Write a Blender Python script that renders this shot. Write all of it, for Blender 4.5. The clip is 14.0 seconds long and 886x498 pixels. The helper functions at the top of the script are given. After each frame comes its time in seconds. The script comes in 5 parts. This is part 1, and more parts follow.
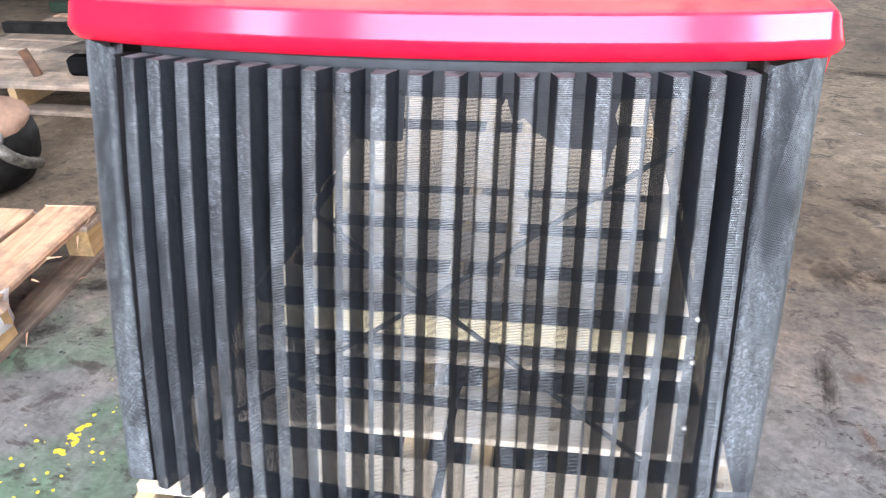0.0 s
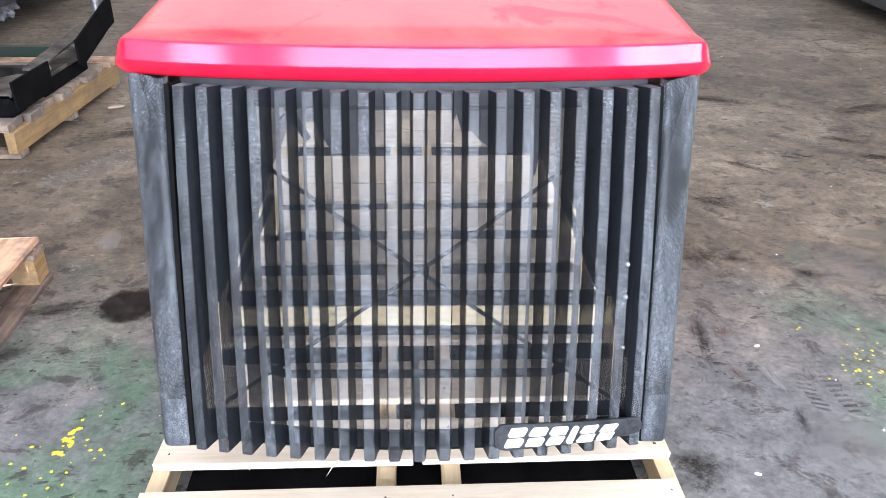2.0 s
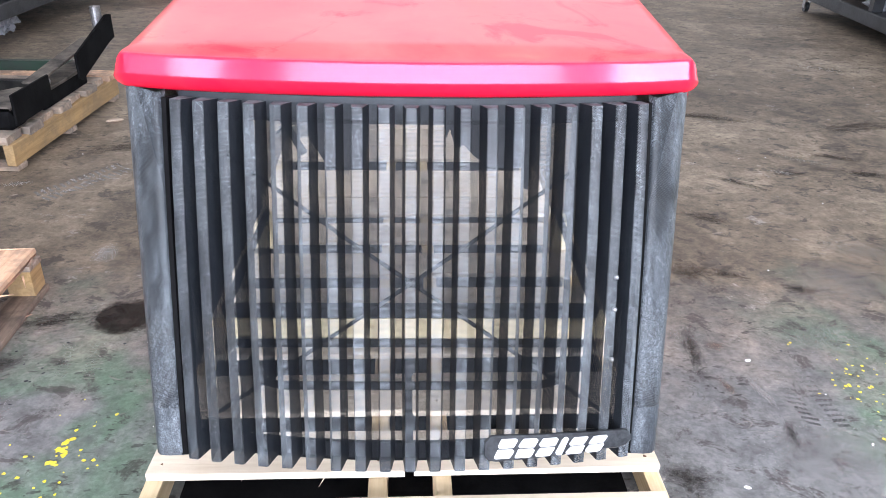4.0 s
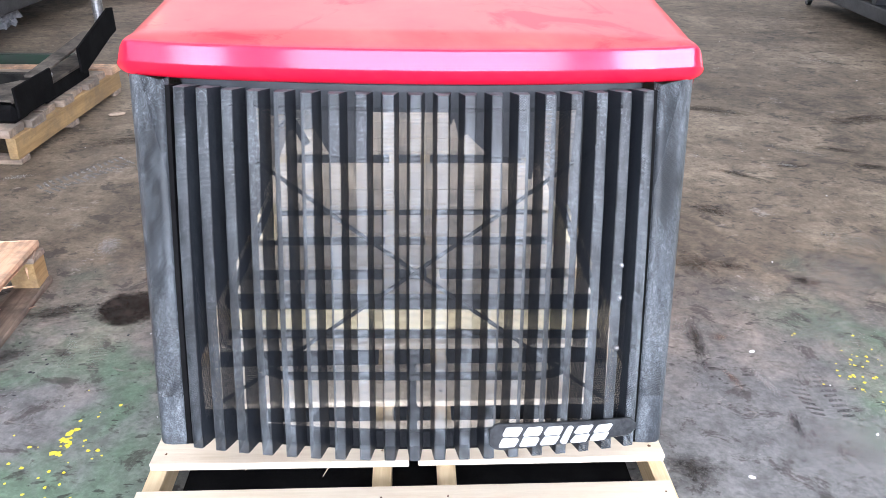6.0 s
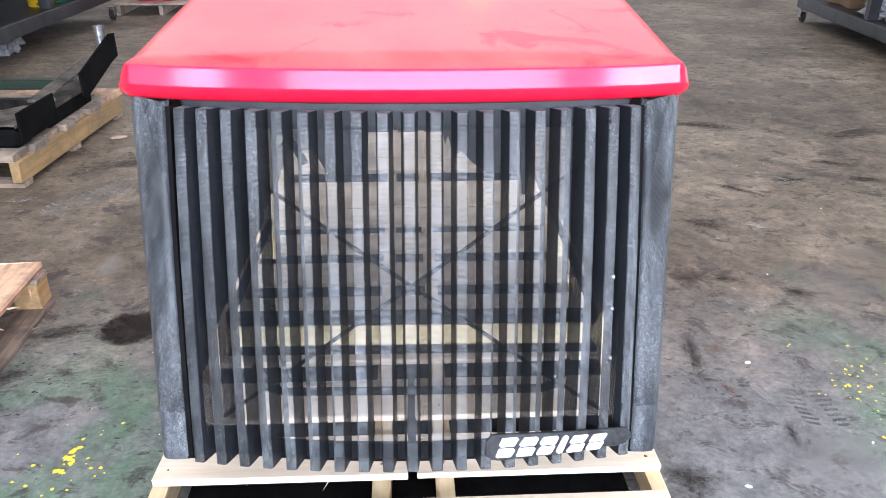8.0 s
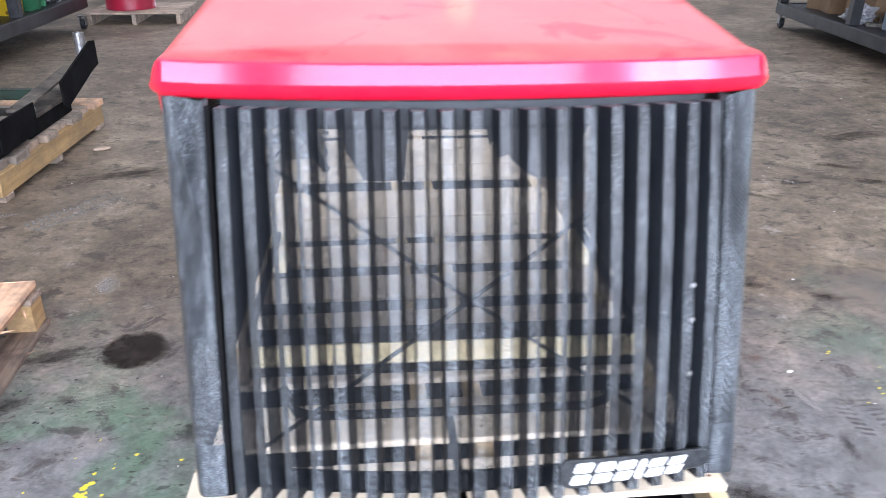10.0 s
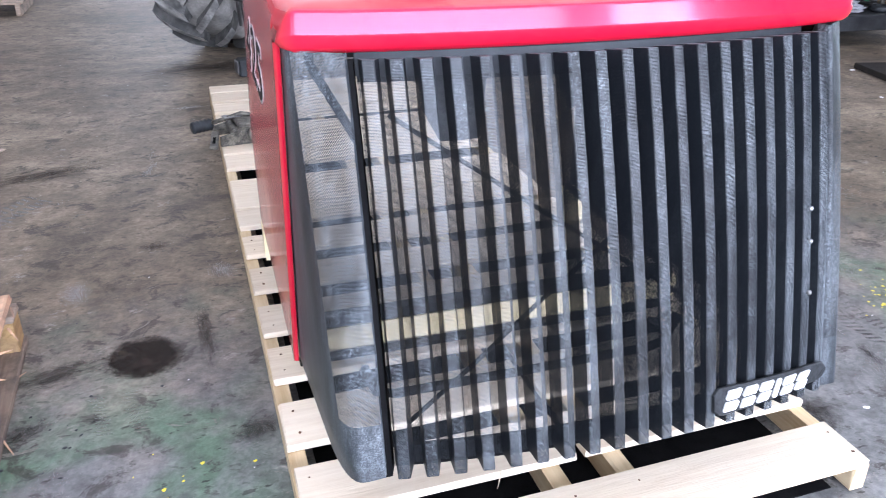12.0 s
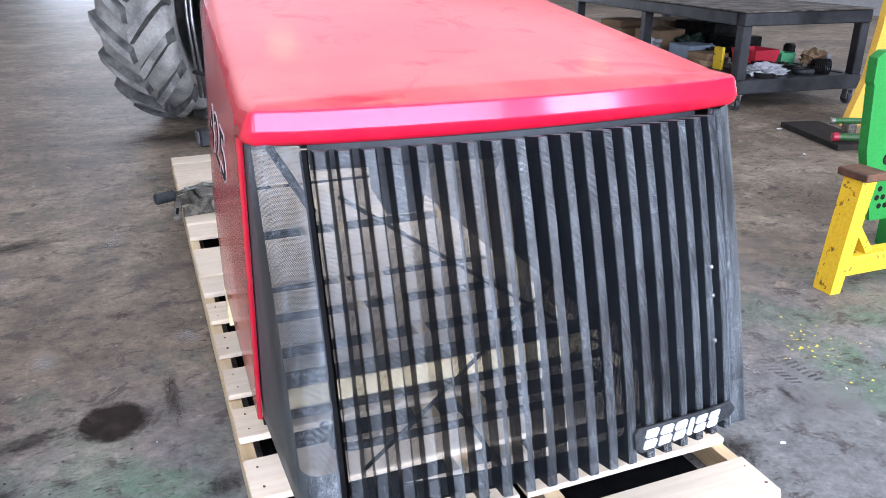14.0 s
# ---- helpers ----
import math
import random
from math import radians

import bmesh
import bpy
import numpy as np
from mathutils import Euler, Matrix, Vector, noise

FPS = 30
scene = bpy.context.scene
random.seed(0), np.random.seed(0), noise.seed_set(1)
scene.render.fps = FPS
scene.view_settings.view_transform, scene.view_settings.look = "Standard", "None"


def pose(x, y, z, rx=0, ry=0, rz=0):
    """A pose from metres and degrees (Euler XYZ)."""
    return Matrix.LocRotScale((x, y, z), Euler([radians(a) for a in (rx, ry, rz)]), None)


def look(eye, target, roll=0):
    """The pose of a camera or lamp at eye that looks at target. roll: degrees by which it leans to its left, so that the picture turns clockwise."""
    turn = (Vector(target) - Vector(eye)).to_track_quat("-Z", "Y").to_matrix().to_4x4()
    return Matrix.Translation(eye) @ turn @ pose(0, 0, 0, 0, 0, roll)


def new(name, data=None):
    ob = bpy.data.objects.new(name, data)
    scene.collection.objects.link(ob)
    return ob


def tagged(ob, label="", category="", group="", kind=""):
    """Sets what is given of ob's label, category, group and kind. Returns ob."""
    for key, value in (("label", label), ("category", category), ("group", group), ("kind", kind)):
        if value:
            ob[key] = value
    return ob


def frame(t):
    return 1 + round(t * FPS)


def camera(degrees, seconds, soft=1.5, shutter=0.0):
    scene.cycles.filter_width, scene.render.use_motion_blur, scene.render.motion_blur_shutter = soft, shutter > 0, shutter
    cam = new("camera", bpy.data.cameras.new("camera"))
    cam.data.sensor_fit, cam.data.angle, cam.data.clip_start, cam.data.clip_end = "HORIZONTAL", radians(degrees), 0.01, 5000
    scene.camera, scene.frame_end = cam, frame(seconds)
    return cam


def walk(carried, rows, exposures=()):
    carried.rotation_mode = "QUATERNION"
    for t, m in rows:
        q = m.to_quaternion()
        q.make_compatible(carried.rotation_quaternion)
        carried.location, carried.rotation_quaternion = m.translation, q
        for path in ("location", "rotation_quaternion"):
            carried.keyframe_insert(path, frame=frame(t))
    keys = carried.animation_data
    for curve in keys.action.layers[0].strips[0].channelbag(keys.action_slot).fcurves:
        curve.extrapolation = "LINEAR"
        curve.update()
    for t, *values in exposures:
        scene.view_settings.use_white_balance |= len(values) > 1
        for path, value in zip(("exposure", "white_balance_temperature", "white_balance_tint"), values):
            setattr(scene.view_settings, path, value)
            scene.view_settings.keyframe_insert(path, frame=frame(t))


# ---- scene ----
cam = camera(60.5, 14.0, 0.6, 0.5)
PATH = [
    (0, (0.233, -0.922, 1.417), (-0.073, 0.766, 0.389), -1.5),
    (0.2, (0.167, -0.966, 1.434), (-0.086, 0.736, 0.416), -1.9),
    (0.5, (0.07, -1.077, 1.459), (-0.087, 0.654, 0.47), -1.4),
    (0.7, (0.041, -1.165, 1.472), (-0.077, 0.582, 0.505), -0.9),
    (1, (0.008, -1.258, 1.491), (-0.032, 0.491, 0.522), -0.4),
    (1.5, (0.014, -1.298, 1.494), (0.043, 0.458, 0.538), 0.3),
    (2, (0.008, -1.319, 1.501), (0.067, 0.442, 0.555), 0.8),
    (2.5, (0.011, -1.327, 1.507), (0.081, 0.441, 0.575), 1.0),
    (3, (0.015, -1.337, 1.507), (0.085, 0.44, 0.592), 1.1),
    (5.5, (0.021, -1.345, 1.494), (0.083, 0.436, 0.586), 1.3),
    (6, (0.014, -1.347, 1.489), (0.075, 0.428, 0.57), 1.1),
    (6.5, (0.025, -1.366, 1.496), (0.088, 0.408, 0.575), 0.8),
    (7, (0.025, -1.377, 1.491), (0.085, 0.404, 0.583), 0.6),
    (7.5, (0.029, -1.386, 1.496), (0.083, 0.405, 0.607), 0.3),
    (9.8, (-0.09, -1.283, 1.457), (0.034, 0.523, 0.607), 0.4),
    (10, (-0.164, -1.248, 1.432), (-0.024, 0.558, 0.584), 0.4),
    (10.2, (-0.282, -1.191, 1.377), (-0.122, 0.618, 0.541), 0.4),
    (10.5, (-0.485, -1.124, 1.388), (-0.259, 0.664, 0.521), -0.2),
    (11, (-0.657, -1.133, 1.389), (-0.284, 0.622, 0.505), -0.2),
    (11.5, (-0.775, -1.18, 1.376), (-0.306, 0.549, 0.486), -0.1),
    (12, (-0.748, -1.125, 1.349), (-0.213, 0.591, 0.471), 0.2),
    (12.5, (-0.747, -1.168, 1.377), (-0.141, 0.546, 0.543), 0.9),
    (13, (-0.772, -1.26, 1.454), (-0.142, 0.462, 0.656), 0.7),
    (13.5, (-0.776, -1.293, 1.45), (-0.133, 0.441, 0.688), 0.2),
    (14, (-0.766, -1.306, 1.452), (-0.119, 0.434, 0.709), -0.2),
]
walk(cam, [(t, look(eye, target, roll)) for t, eye, target, roll in PATH], ((0, 0.17, 6350, 17), (0.5, 0.10, 6300, 18), (1.5, 0.02, 6150, 18), (2.5, -0.03, 6150, 18), (5.5, 0.03, 6150, 18), (7, -0.07, 6150, 18), (10, 0.02, 6000, 18), (11, 0.0, 5900, 19), (12.5, -0.12, 5800, 20), (14, -0.20, 5850, 19)))

# ---------------- world and light ----------------
world = bpy.data.worlds.new("world")
scene.world = world
world.use_nodes = True
wn = world.node_tree
sky = wn.nodes.new("ShaderNodeTexSky")
sky.sky_type = 'NISHITA'
sky.sun_disc = False
sky.sun_elevation = radians(42)
sky.sun_rotation = radians(150)
wn.links.new(sky.outputs[0], wn.nodes["Background"].inputs[0])
wn.nodes["Background"].inputs[1].default_value = 0.10

sun = new("sun", bpy.data.lights.new("sun", "SUN"))
sun.data.energy = 1.2
sun.data.angle = radians(12)
sun.data.color = (1.0, 0.96, 0.9)
sun.matrix_world = look((3, -16, 14), (0, 0, 0))


def area(name, m, w, h, watts, colour=(1, 1, 1)):
    """A rectangular lamp that shines along its -z."""
    a = new(name, bpy.data.lights.new(name, "AREA"))
    a.data.shape = 'RECTANGLE'
    a.data.size, a.data.size_y = w, h
    a.data.energy = watts
    a.data.color = colour
    a.matrix_world = m
    return a


# unseen door openings' daylight; front widths and strengths set for the lip's highlights
for door_x, door_w, strength in ((-6.3, 1.4, 90), (0.3, 7.6, 66), (6.5, 1.2, 130), (8.1, 1.2, 130)):
    area("door_daylight_front", look((door_x, -9.8, 3.2), (door_x * 0.6, 0, 1.0)), door_w, 4.3, strength * 4.3 * door_w, (0.87, 0.935, 1.0))
area("door_daylight_back", look((1.0, 33.7, 2.6), (0.5, 0, 1.2)), 11.0, 4.6, 2000, (0.90, 0.96, 1.0))
# added fill from an unseen side opening, brightening the right-hand floor
area("fill_light_side", look((13.8, 6.0, 2.6), (0, 5.0, 0.8)), 7.0, 4.4, 330, (0.92, 0.96, 1.0))


# ---------------- materials ----------------
def nodes_of(name):
    m = bpy.data.materials.new(name)
    m.use_nodes = True
    return m, m.node_tree.nodes, m.node_tree.links, m.node_tree.nodes["Principled BSDF"]


def ramp(nt, stops):
    r = nt.nodes.new("ShaderNodeValToRGB")
    e = r.color_ramp.elements
    while len(e) < len(stops):
        e.new(0.5)
    for el, (p, c) in zip(e, stops):
        el.position = p
        el.color = (*c, 1) if len(c) == 3 else c
    return r


def noise_tex(nt, vec, scale, detail=5.0, rough=0.6, dist=0.0):
    n = nt.nodes.new("ShaderNodeTexNoise")
    n.inputs["Scale"].default_value = scale
    n.inputs["Detail"].default_value = detail
    n.inputs["Roughness"].default_value = rough
    n.inputs["Distortion"].default_value = dist
    if vec is not None:
        nt.links.new(vec, n.inputs["Vector"])
    return n


def mixc(nt, fac, a, b, mode='MIX'):
    m = nt.nodes.new("ShaderNodeMix")
    m.data_type = 'RGBA'
    m.blend_type = mode
    for sock, v in ((m.inputs[0], fac), (m.inputs[6], a), (m.inputs[7], b)):
        if isinstance(v, bpy.types.NodeSocket):
            nt.links.new(v, sock)
        elif isinstance(v, (int, float)):
            sock.default_value = v
        else:
            sock.default_value = (*v, 1)
    return m.outputs[2]


def math_node(nt, op, a, b=0.0, c=0.0, clamp=False):
    m = nt.nodes.new("ShaderNodeMath")
    m.operation = op
    m.use_clamp = clamp
    for i, v in enumerate((a, b, c)):
        if isinstance(v, bpy.types.NodeSocket):
            nt.links.new(v, m.inputs[i])
        else:
            m.inputs[i].default_value = v
    return m.outputs[0]


def bump(nt, height, strength, dist, bsdf):
    b = nt.nodes.new("ShaderNodeBump")
    b.inputs["Strength"].default_value = strength
    b.inputs["Distance"].default_value = dist
    nt.links.new(height, b.inputs["Height"])
    nt.links.new(b.outputs[0], bsdf.inputs["Normal"])


def surface(name, base, wear, rough=0.6, metal=0.0, scale=6.0, fine=60.0, amount=0.5, bumps=0.15, spread=0.12, mid=0.5, spec=0.4):
    """A worn surface: base colour, a second colour in patches, fine grain and relief."""
    m, n, l, b = nodes_of(name)
    nt = m.node_tree
    tc = n.new("ShaderNodeTexCoord").outputs["Object"]
    big, small = noise_tex(nt, tc, scale), noise_tex(nt, tc, fine, 3.0)
    r = ramp(nt, ((mid - spread, (0, 0, 0)), (mid + spread, (1, 1, 1))))
    l.new(big.outputs[0], r.inputs[0])
    col = mixc(nt, math_node(nt, 'MULTIPLY', r.outputs[0], amount), base, wear)
    col = mixc(nt, 0.35, col, small.outputs[0], 'OVERLAY')
    l.new(col, b.inputs["Base Color"])
    l.new(math_node(nt, 'MULTIPLY_ADD', small.outputs[0], 0.25, rough - 0.12), b.inputs["Roughness"])
    b.inputs["Metallic"].default_value = metal
    b.inputs["Specular IOR Level"].default_value = spec
    bump(nt, small.outputs[0], bumps, 0.01, b)
    return m


def wood(name, light, dark, weather, amount, axis=0, rough=0.7):
    """Sawn timber with grain along an axis of the piece, differing from piece to piece."""
    m, n, l, b = nodes_of(name)
    nt = m.node_tree
    tc = n.new("ShaderNodeTexCoord").outputs["Object"]
    info = n.new("ShaderNodeObjectInfo")
    off = n.new("ShaderNodeVectorMath")
    off.operation = 'MULTIPLY_ADD'
    l.new(info.outputs["Random"], off.inputs[1])
    off.inputs[0].default_value = (9.0, 7.0, 5.0)
    l.new(tc, off.inputs[2])
    mp = n.new("ShaderNodeMapping")
    sc = [14.0, 14.0, 14.0]
    sc[axis] = 0.9
    mp.inputs["Scale"].default_value = sc
    l.new(off.outputs[0], mp.inputs["Vector"])
    grain = noise_tex(nt, mp.outputs[0], 3.0, 6.0, 0.65, 0.6)
    fine = noise_tex(nt, mp.outputs[0], 14.0, 3.0)
    r = ramp(nt, ((0.32, dark), (0.62, light)))
    l.new(grain.outputs[0], r.inputs[0])
    stain = noise_tex(nt, off.outputs[0], 5.0, 5.0, 0.7)
    sr = ramp(nt, ((0.43, (0, 0, 0)), (0.60, (1, 1, 1))))
    l.new(stain.outputs[0], sr.inputs[0])
    col = mixc(nt, math_node(nt, 'MULTIPLY', sr.outputs[0], amount), r.outputs[0], weather)
    val = n.new("ShaderNodeHueSaturation")
    l.new(col, val.inputs["Color"])
    l.new(math_node(nt, 'MULTIPLY_ADD', info.outputs["Random"], 0.3, 0.85), val.inputs["Value"])
    l.new(val.outputs[0], b.inputs["Base Color"])
    b.inputs["Roughness"].default_value = rough
    bump(nt, fine.outputs[0], 0.25, 0.004, b)
    return m


def perforated(name, radius, dust=0.55, pitch=0.0039, side_lift_to=1.0, streak=0.3, flecks=0.5, gloss=0.15, light_by_height=(1.0, 1.0), clog_dim=(0.0, 0.0)):
    """Black sheet steel with staggered round holes and a grey film of dust."""
    m, n, l, b = nodes_of(name)
    nt = m.node_tree
    uv = n.new("ShaderNodeUVMap").outputs[0]
    tc = n.new("ShaderNodeTexCoord").outputs["Object"]
    dists = []
    for shift in (0.0, 0.5):
        mp = n.new("ShaderNodeMapping")
        mp.inputs["Scale"].default_value = (1 / pitch, 1 / (pitch * 1.732), 1)
        mp.inputs["Location"].default_value = (shift, shift, 0)
        l.new(uv, mp.inputs["Vector"])
        fr = n.new("ShaderNodeVectorMath")
        fr.operation = 'FRACTION'
        l.new(mp.outputs[0], fr.inputs[0])
        sub = n.new("ShaderNodeVectorMath")
        sub.operation = 'SUBTRACT'
        l.new(fr.outputs[0], sub.inputs[0])
        sub.inputs[1].default_value = (0.5, 0.5, 0)
        mul = n.new("ShaderNodeVectorMath")
        mul.operation = 'MULTIPLY'
        l.new(sub.outputs[0], mul.inputs[0])
        mul.inputs[1].default_value = (1, 1.732, 0)
        ln = n.new("ShaderNodeVectorMath")
        ln.operation = 'LENGTH'
        l.new(mul.outputs[0], ln.inputs[0])
        dists.append(ln.outputs["Value"])
    d = math_node(nt, 'MINIMUM', dists[0], dists[1])
    # dirt narrows the holes in patches; the tightening towards the top paints inner shade
    height = n.new("ShaderNodeSeparateXYZ")
    l.new(tc, height.inputs[0])
    height_dim = n.new("ShaderNodeMapRange")
    l.new(height.outputs[2], height_dim.inputs[0])
    for i, v in ((1, 0.50), (2, 1.00), (3, clog_dim[0]), (4, clog_dim[1])):
        height_dim.inputs[i].default_value = v
    cake = noise_tex(nt, tc, 14.0, 6.0, 0.7, 0.2)
    cr = ramp(nt, ((0.36, (0.25, 0.25, 0.25)), (0.62, (1, 1, 1))))
    l.new(cake.outputs[0], cr.inputs[0])
    narrow = math_node(nt, 'SUBTRACT', 1.0, math_node(nt, 'MULTIPLY', height_dim.outputs[0], cr.outputs[0]))
    hole = math_node(nt, 'LESS_THAN', d, math_node(nt, 'MULTIPLY', narrow, radius))
    mp = n.new("ShaderNodeMapping")
    mp.inputs["Scale"].default_value = (1, 1, streak)
    l.new(tc, mp.inputs["Vector"])
    big, fine = noise_tex(nt, mp.outputs[0], 9.0, 8.0, 0.78, 0.15), noise_tex(nt, tc, 300.0, 3.0)
    r = ramp(nt, ((0.43, (0, 0, 0)), (0.60, (1, 1, 1))))
    l.new(big.outputs[0], r.inputs[0])
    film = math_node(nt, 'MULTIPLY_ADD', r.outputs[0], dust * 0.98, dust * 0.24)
    sk = ramp(nt, ((0.38, (0.35, 0.35, 0.35)), (0.62, (1, 1, 1))))
    l.new(fine.outputs[0], sk.inputs[0])
    # stronger film towards +x, putting that side's brighter sheen into the colour
    sx = n.new("ShaderNodeSeparateXYZ")
    l.new(tc, sx.inputs[0])
    side_lift = n.new("ShaderNodeMapRange")
    l.new(sx.outputs[0], side_lift.inputs[0])
    for i, v in ((1, -0.40), (2, 0.25), (3, 1.0 - 0.35 * (side_lift_to - 1.0)), (4, side_lift_to)):
        side_lift.inputs[i].default_value = v
    film = math_node(nt, 'MULTIPLY', film, side_lift.outputs[0])
    # film weighted by height, putting the light's fall over the sheet into its colour
    low = n.new("ShaderNodeMapRange")
    l.new(sx.outputs[2], low.inputs[0])
    for i, v in ((1, 0.30), (2, 1.05), (3, light_by_height[0]), (4, light_by_height[1])):
        low.inputs[i].default_value = v
    film = math_node(nt, 'MULTIPLY', film, low.outputs[0])
    blot = noise_tex(nt, tc, 55.0, 5.0, 0.7)
    br = ramp(nt, ((0.36, (0.5, 0.5, 0.5)), (0.66, (1, 1, 1))))
    l.new(blot.outputs[0], br.inputs[0])
    film = math_node(nt, 'MULTIPLY', film, math_node(nt, 'MULTIPLY', br.outputs[0], 1.3))
    film = math_node(nt, 'MULTIPLY', film, sk.outputs[0], clamp=True)
    # bright flecks of dried dirt, in clusters
    fk, where = noise_tex(nt, tc, 150.0, 4.0, 0.75, 0.2), noise_tex(nt, mp.outputs[0], 7.0, 6.0, 0.65)
    fr1, fr2 = ramp(nt, ((0.52, (0, 0, 0)), (0.58, (1, 1, 1)))), ramp(nt, ((0.47, (0, 0, 0)), (0.57, (1, 1, 1))))
    l.new(fk.outputs[0], fr1.inputs[0])
    l.new(where.outputs[0], fr2.inputs[0])
    fleck = math_node(nt, 'MULTIPLY', math_node(nt, 'MULTIPLY', fr1.outputs[0], fr2.outputs[0]), flecks * dust)
    film = math_node(nt, 'MULTIPLY_ADD', fleck, 0.9, film, clamp=True)
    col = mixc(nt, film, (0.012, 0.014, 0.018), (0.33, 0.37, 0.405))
    l.new(col, b.inputs["Base Color"])
    l.new(math_node(nt, 'MULTIPLY_ADD', film, 0.25, 0.38), b.inputs["Roughness"])
    b.inputs["Specular IOR Level"].default_value = gloss
    if radius > 0:
        tr = n.new("ShaderNodeBsdfTransparent")
        ms = n.new("ShaderNodeMixShader")
        l.new(hole, ms.inputs[0])
        l.new(b.outputs[0], ms.inputs[1])
        l.new(tr.outputs[0], ms.inputs[2])
        l.new(ms.outputs[0], n["Material Output"].inputs[0])
    return m


def floor_material():
    """Worn workshop concrete: grey-brown, with traffic stains, old green paint and rubbed pale patches."""
    m, n, l, b = nodes_of("worn_concrete")
    nt = m.node_tree
    tc = n.new("ShaderNodeTexCoord").outputs["Object"]
    big = noise_tex(nt, tc, 0.9, 6.0, 0.62, 0.5)
    mid = noise_tex(nt, tc, 4.0, 8.0, 0.66, 0.2)
    fine = noise_tex(nt, tc, 55.0, 4.0, 0.7)
    speck = noise_tex(nt, tc, 260.0, 2.0)
    r = ramp(nt, ((0.36, (0.066, 0.051, 0.037)), (0.5, (0.168, 0.132, 0.096)), (0.64, (0.30, 0.245, 0.182))))
    l.new(mixc(nt, 0.5, big.outputs[0], mid.outputs[0]), r.inputs[0])
    # greyer where it has been scrubbed near the front
    sep = n.new("ShaderNodeSeparateXYZ")
    l.new(tc, sep.inputs[0])
    wob = math_node(nt, 'MULTIPLY_ADD', mid.outputs[0], 1.2, -0.6)
    near = math_node(nt, 'SUBTRACT', 1.5, math_node(nt, 'ADD', sep.outputs[1], wob), clamp=True)
    near = math_node(nt, 'MULTIPLY', near, math_node(nt, 'ADD', math_node(nt, 'ADD', sep.outputs[1], wob), 2.0, clamp=True))
    col = mixc(nt, math_node(nt, 'MULTIPLY', near, 0.9), r.outputs[0], mixc(nt, mid.outputs[0], (0.046, 0.049, 0.051), (0.262, 0.266, 0.268)))
    gn = noise_tex(nt, tc, 2.3, 5.0, 0.6, 0.4)
    gr = ramp(nt, ((0.46, (0, 0, 0)), (0.60, (1, 1, 1))))
    l.new(gn.outputs[0], gr.inputs[0])
    old_paint = n.new("ShaderNodeMapRange")
    l.new(math_node(nt, 'ABSOLUTE', math_node(nt, 'SUBTRACT', sep.outputs[0], 0.3)), old_paint.inputs[0])
    for i, v in ((1, 0.88), (2, 1.12), (3, 0.0), (4, 1.0)):
        old_paint.inputs[i].default_value = v
    green = math_node(nt, 'MULTIPLY', math_node(nt, 'MULTIPLY', gr.outputs[0], near), old_paint.outputs[0])
    col = mixc(nt, math_node(nt, 'MULTIPLY', green, 0.62), col, (0.080, 0.165, 0.090))
    # dark rubber and grease marks
    mp = n.new("ShaderNodeMapping")
    mp.inputs["Rotation"].default_value = (0, 0, radians(35))
    mp.inputs["Scale"].default_value = (1.0, 1.25, 1)
    l.new(tc, mp.inputs["Vector"])
    dk = noise_tex(nt, mp.outputs[0], 7.0, 6.0, 0.75, 0.5)
    dr = ramp(nt, ((0.55, (0, 0, 0)), (0.61, (1, 1, 1))))
    l.new(dk.outputs[0], dr.inputs[0])
    col = mixc(nt, math_node(nt, 'MULTIPLY', dr.outputs[0], 0.7), col, (0.040, 0.034, 0.029))
    # pale scuffs
    mp2 = n.new("ShaderNodeMapping")
    mp2.inputs["Rotation"].default_value = (0, 0, radians(-28))
    mp2.inputs["Scale"].default_value = (1.0, 1.3, 1)
    l.new(tc, mp2.inputs["Vector"])
    sc = noise_tex(nt, mp2.outputs[0], 4.5, 7.0, 0.8, 0.2)
    sr = ramp(nt, ((0.60, (0, 0, 0)), (0.67, (1, 1, 1))))
    l.new(sc.outputs[0], sr.inputs[0])
    col = mixc(nt, math_node(nt, 'MULTIPLY', sr.outputs[0], 0.62), col, (0.36, 0.33, 0.30))
    for rot, sc_, seed in ((20, 1.7, 3.0), (-50, 2.6, 11.0), (75, 1.2, 23.0)):
        mq = n.new("ShaderNodeMapping")
        mq.inputs["Rotation"].default_value = (0, 0, radians(rot))
        mq.inputs["Scale"].default_value = (0.35, 1.0, 1)
        mq.inputs["Location"].default_value = (seed, seed, 0)
        l.new(tc, mq.inputs["Vector"])
        ln = noise_tex(nt, mq.outputs[0], sc_, 2.0, 0.5, 0.3)
        thin = math_node(nt, 'LESS_THAN', math_node(nt, 'ABSOLUTE', math_node(nt, 'SUBTRACT', ln.outputs[0], 0.47)), 0.0009)
        thin = math_node(nt, 'MULTIPLY', thin, dr.outputs[0])
        col = mixc(nt, math_node(nt, 'MULTIPLY', thin, 0.3), col, (0.38, 0.35, 0.31))
    grit = noise_tex(nt, tc, 17.0, 5.0, 0.75, 0.3)
    gc = ramp(nt, ((0.38, (0.28, 0.28, 0.28)), (0.62, (0.72, 0.72, 0.72))))
    l.new(grit.outputs[0], gc.inputs[0])
    col = mixc(nt, 0.5, col, gc.outputs[0], 'OVERLAY')
    col = mixc(nt, 0.55, col, fine.outputs[0], 'OVERLAY')
    sp = ramp(nt, ((0.70, (0, 0, 0)), (0.74, (1, 1, 1))))
    l.new(speck.outputs[0], sp.inputs[0])
    col = mixc(nt, math_node(nt, 'MULTIPLY', sp.outputs[0], 0.35), col, (0.5, 0.48, 0.45))
    # small black grease spots and chips
    mp3 = n.new("ShaderNodeMapping")
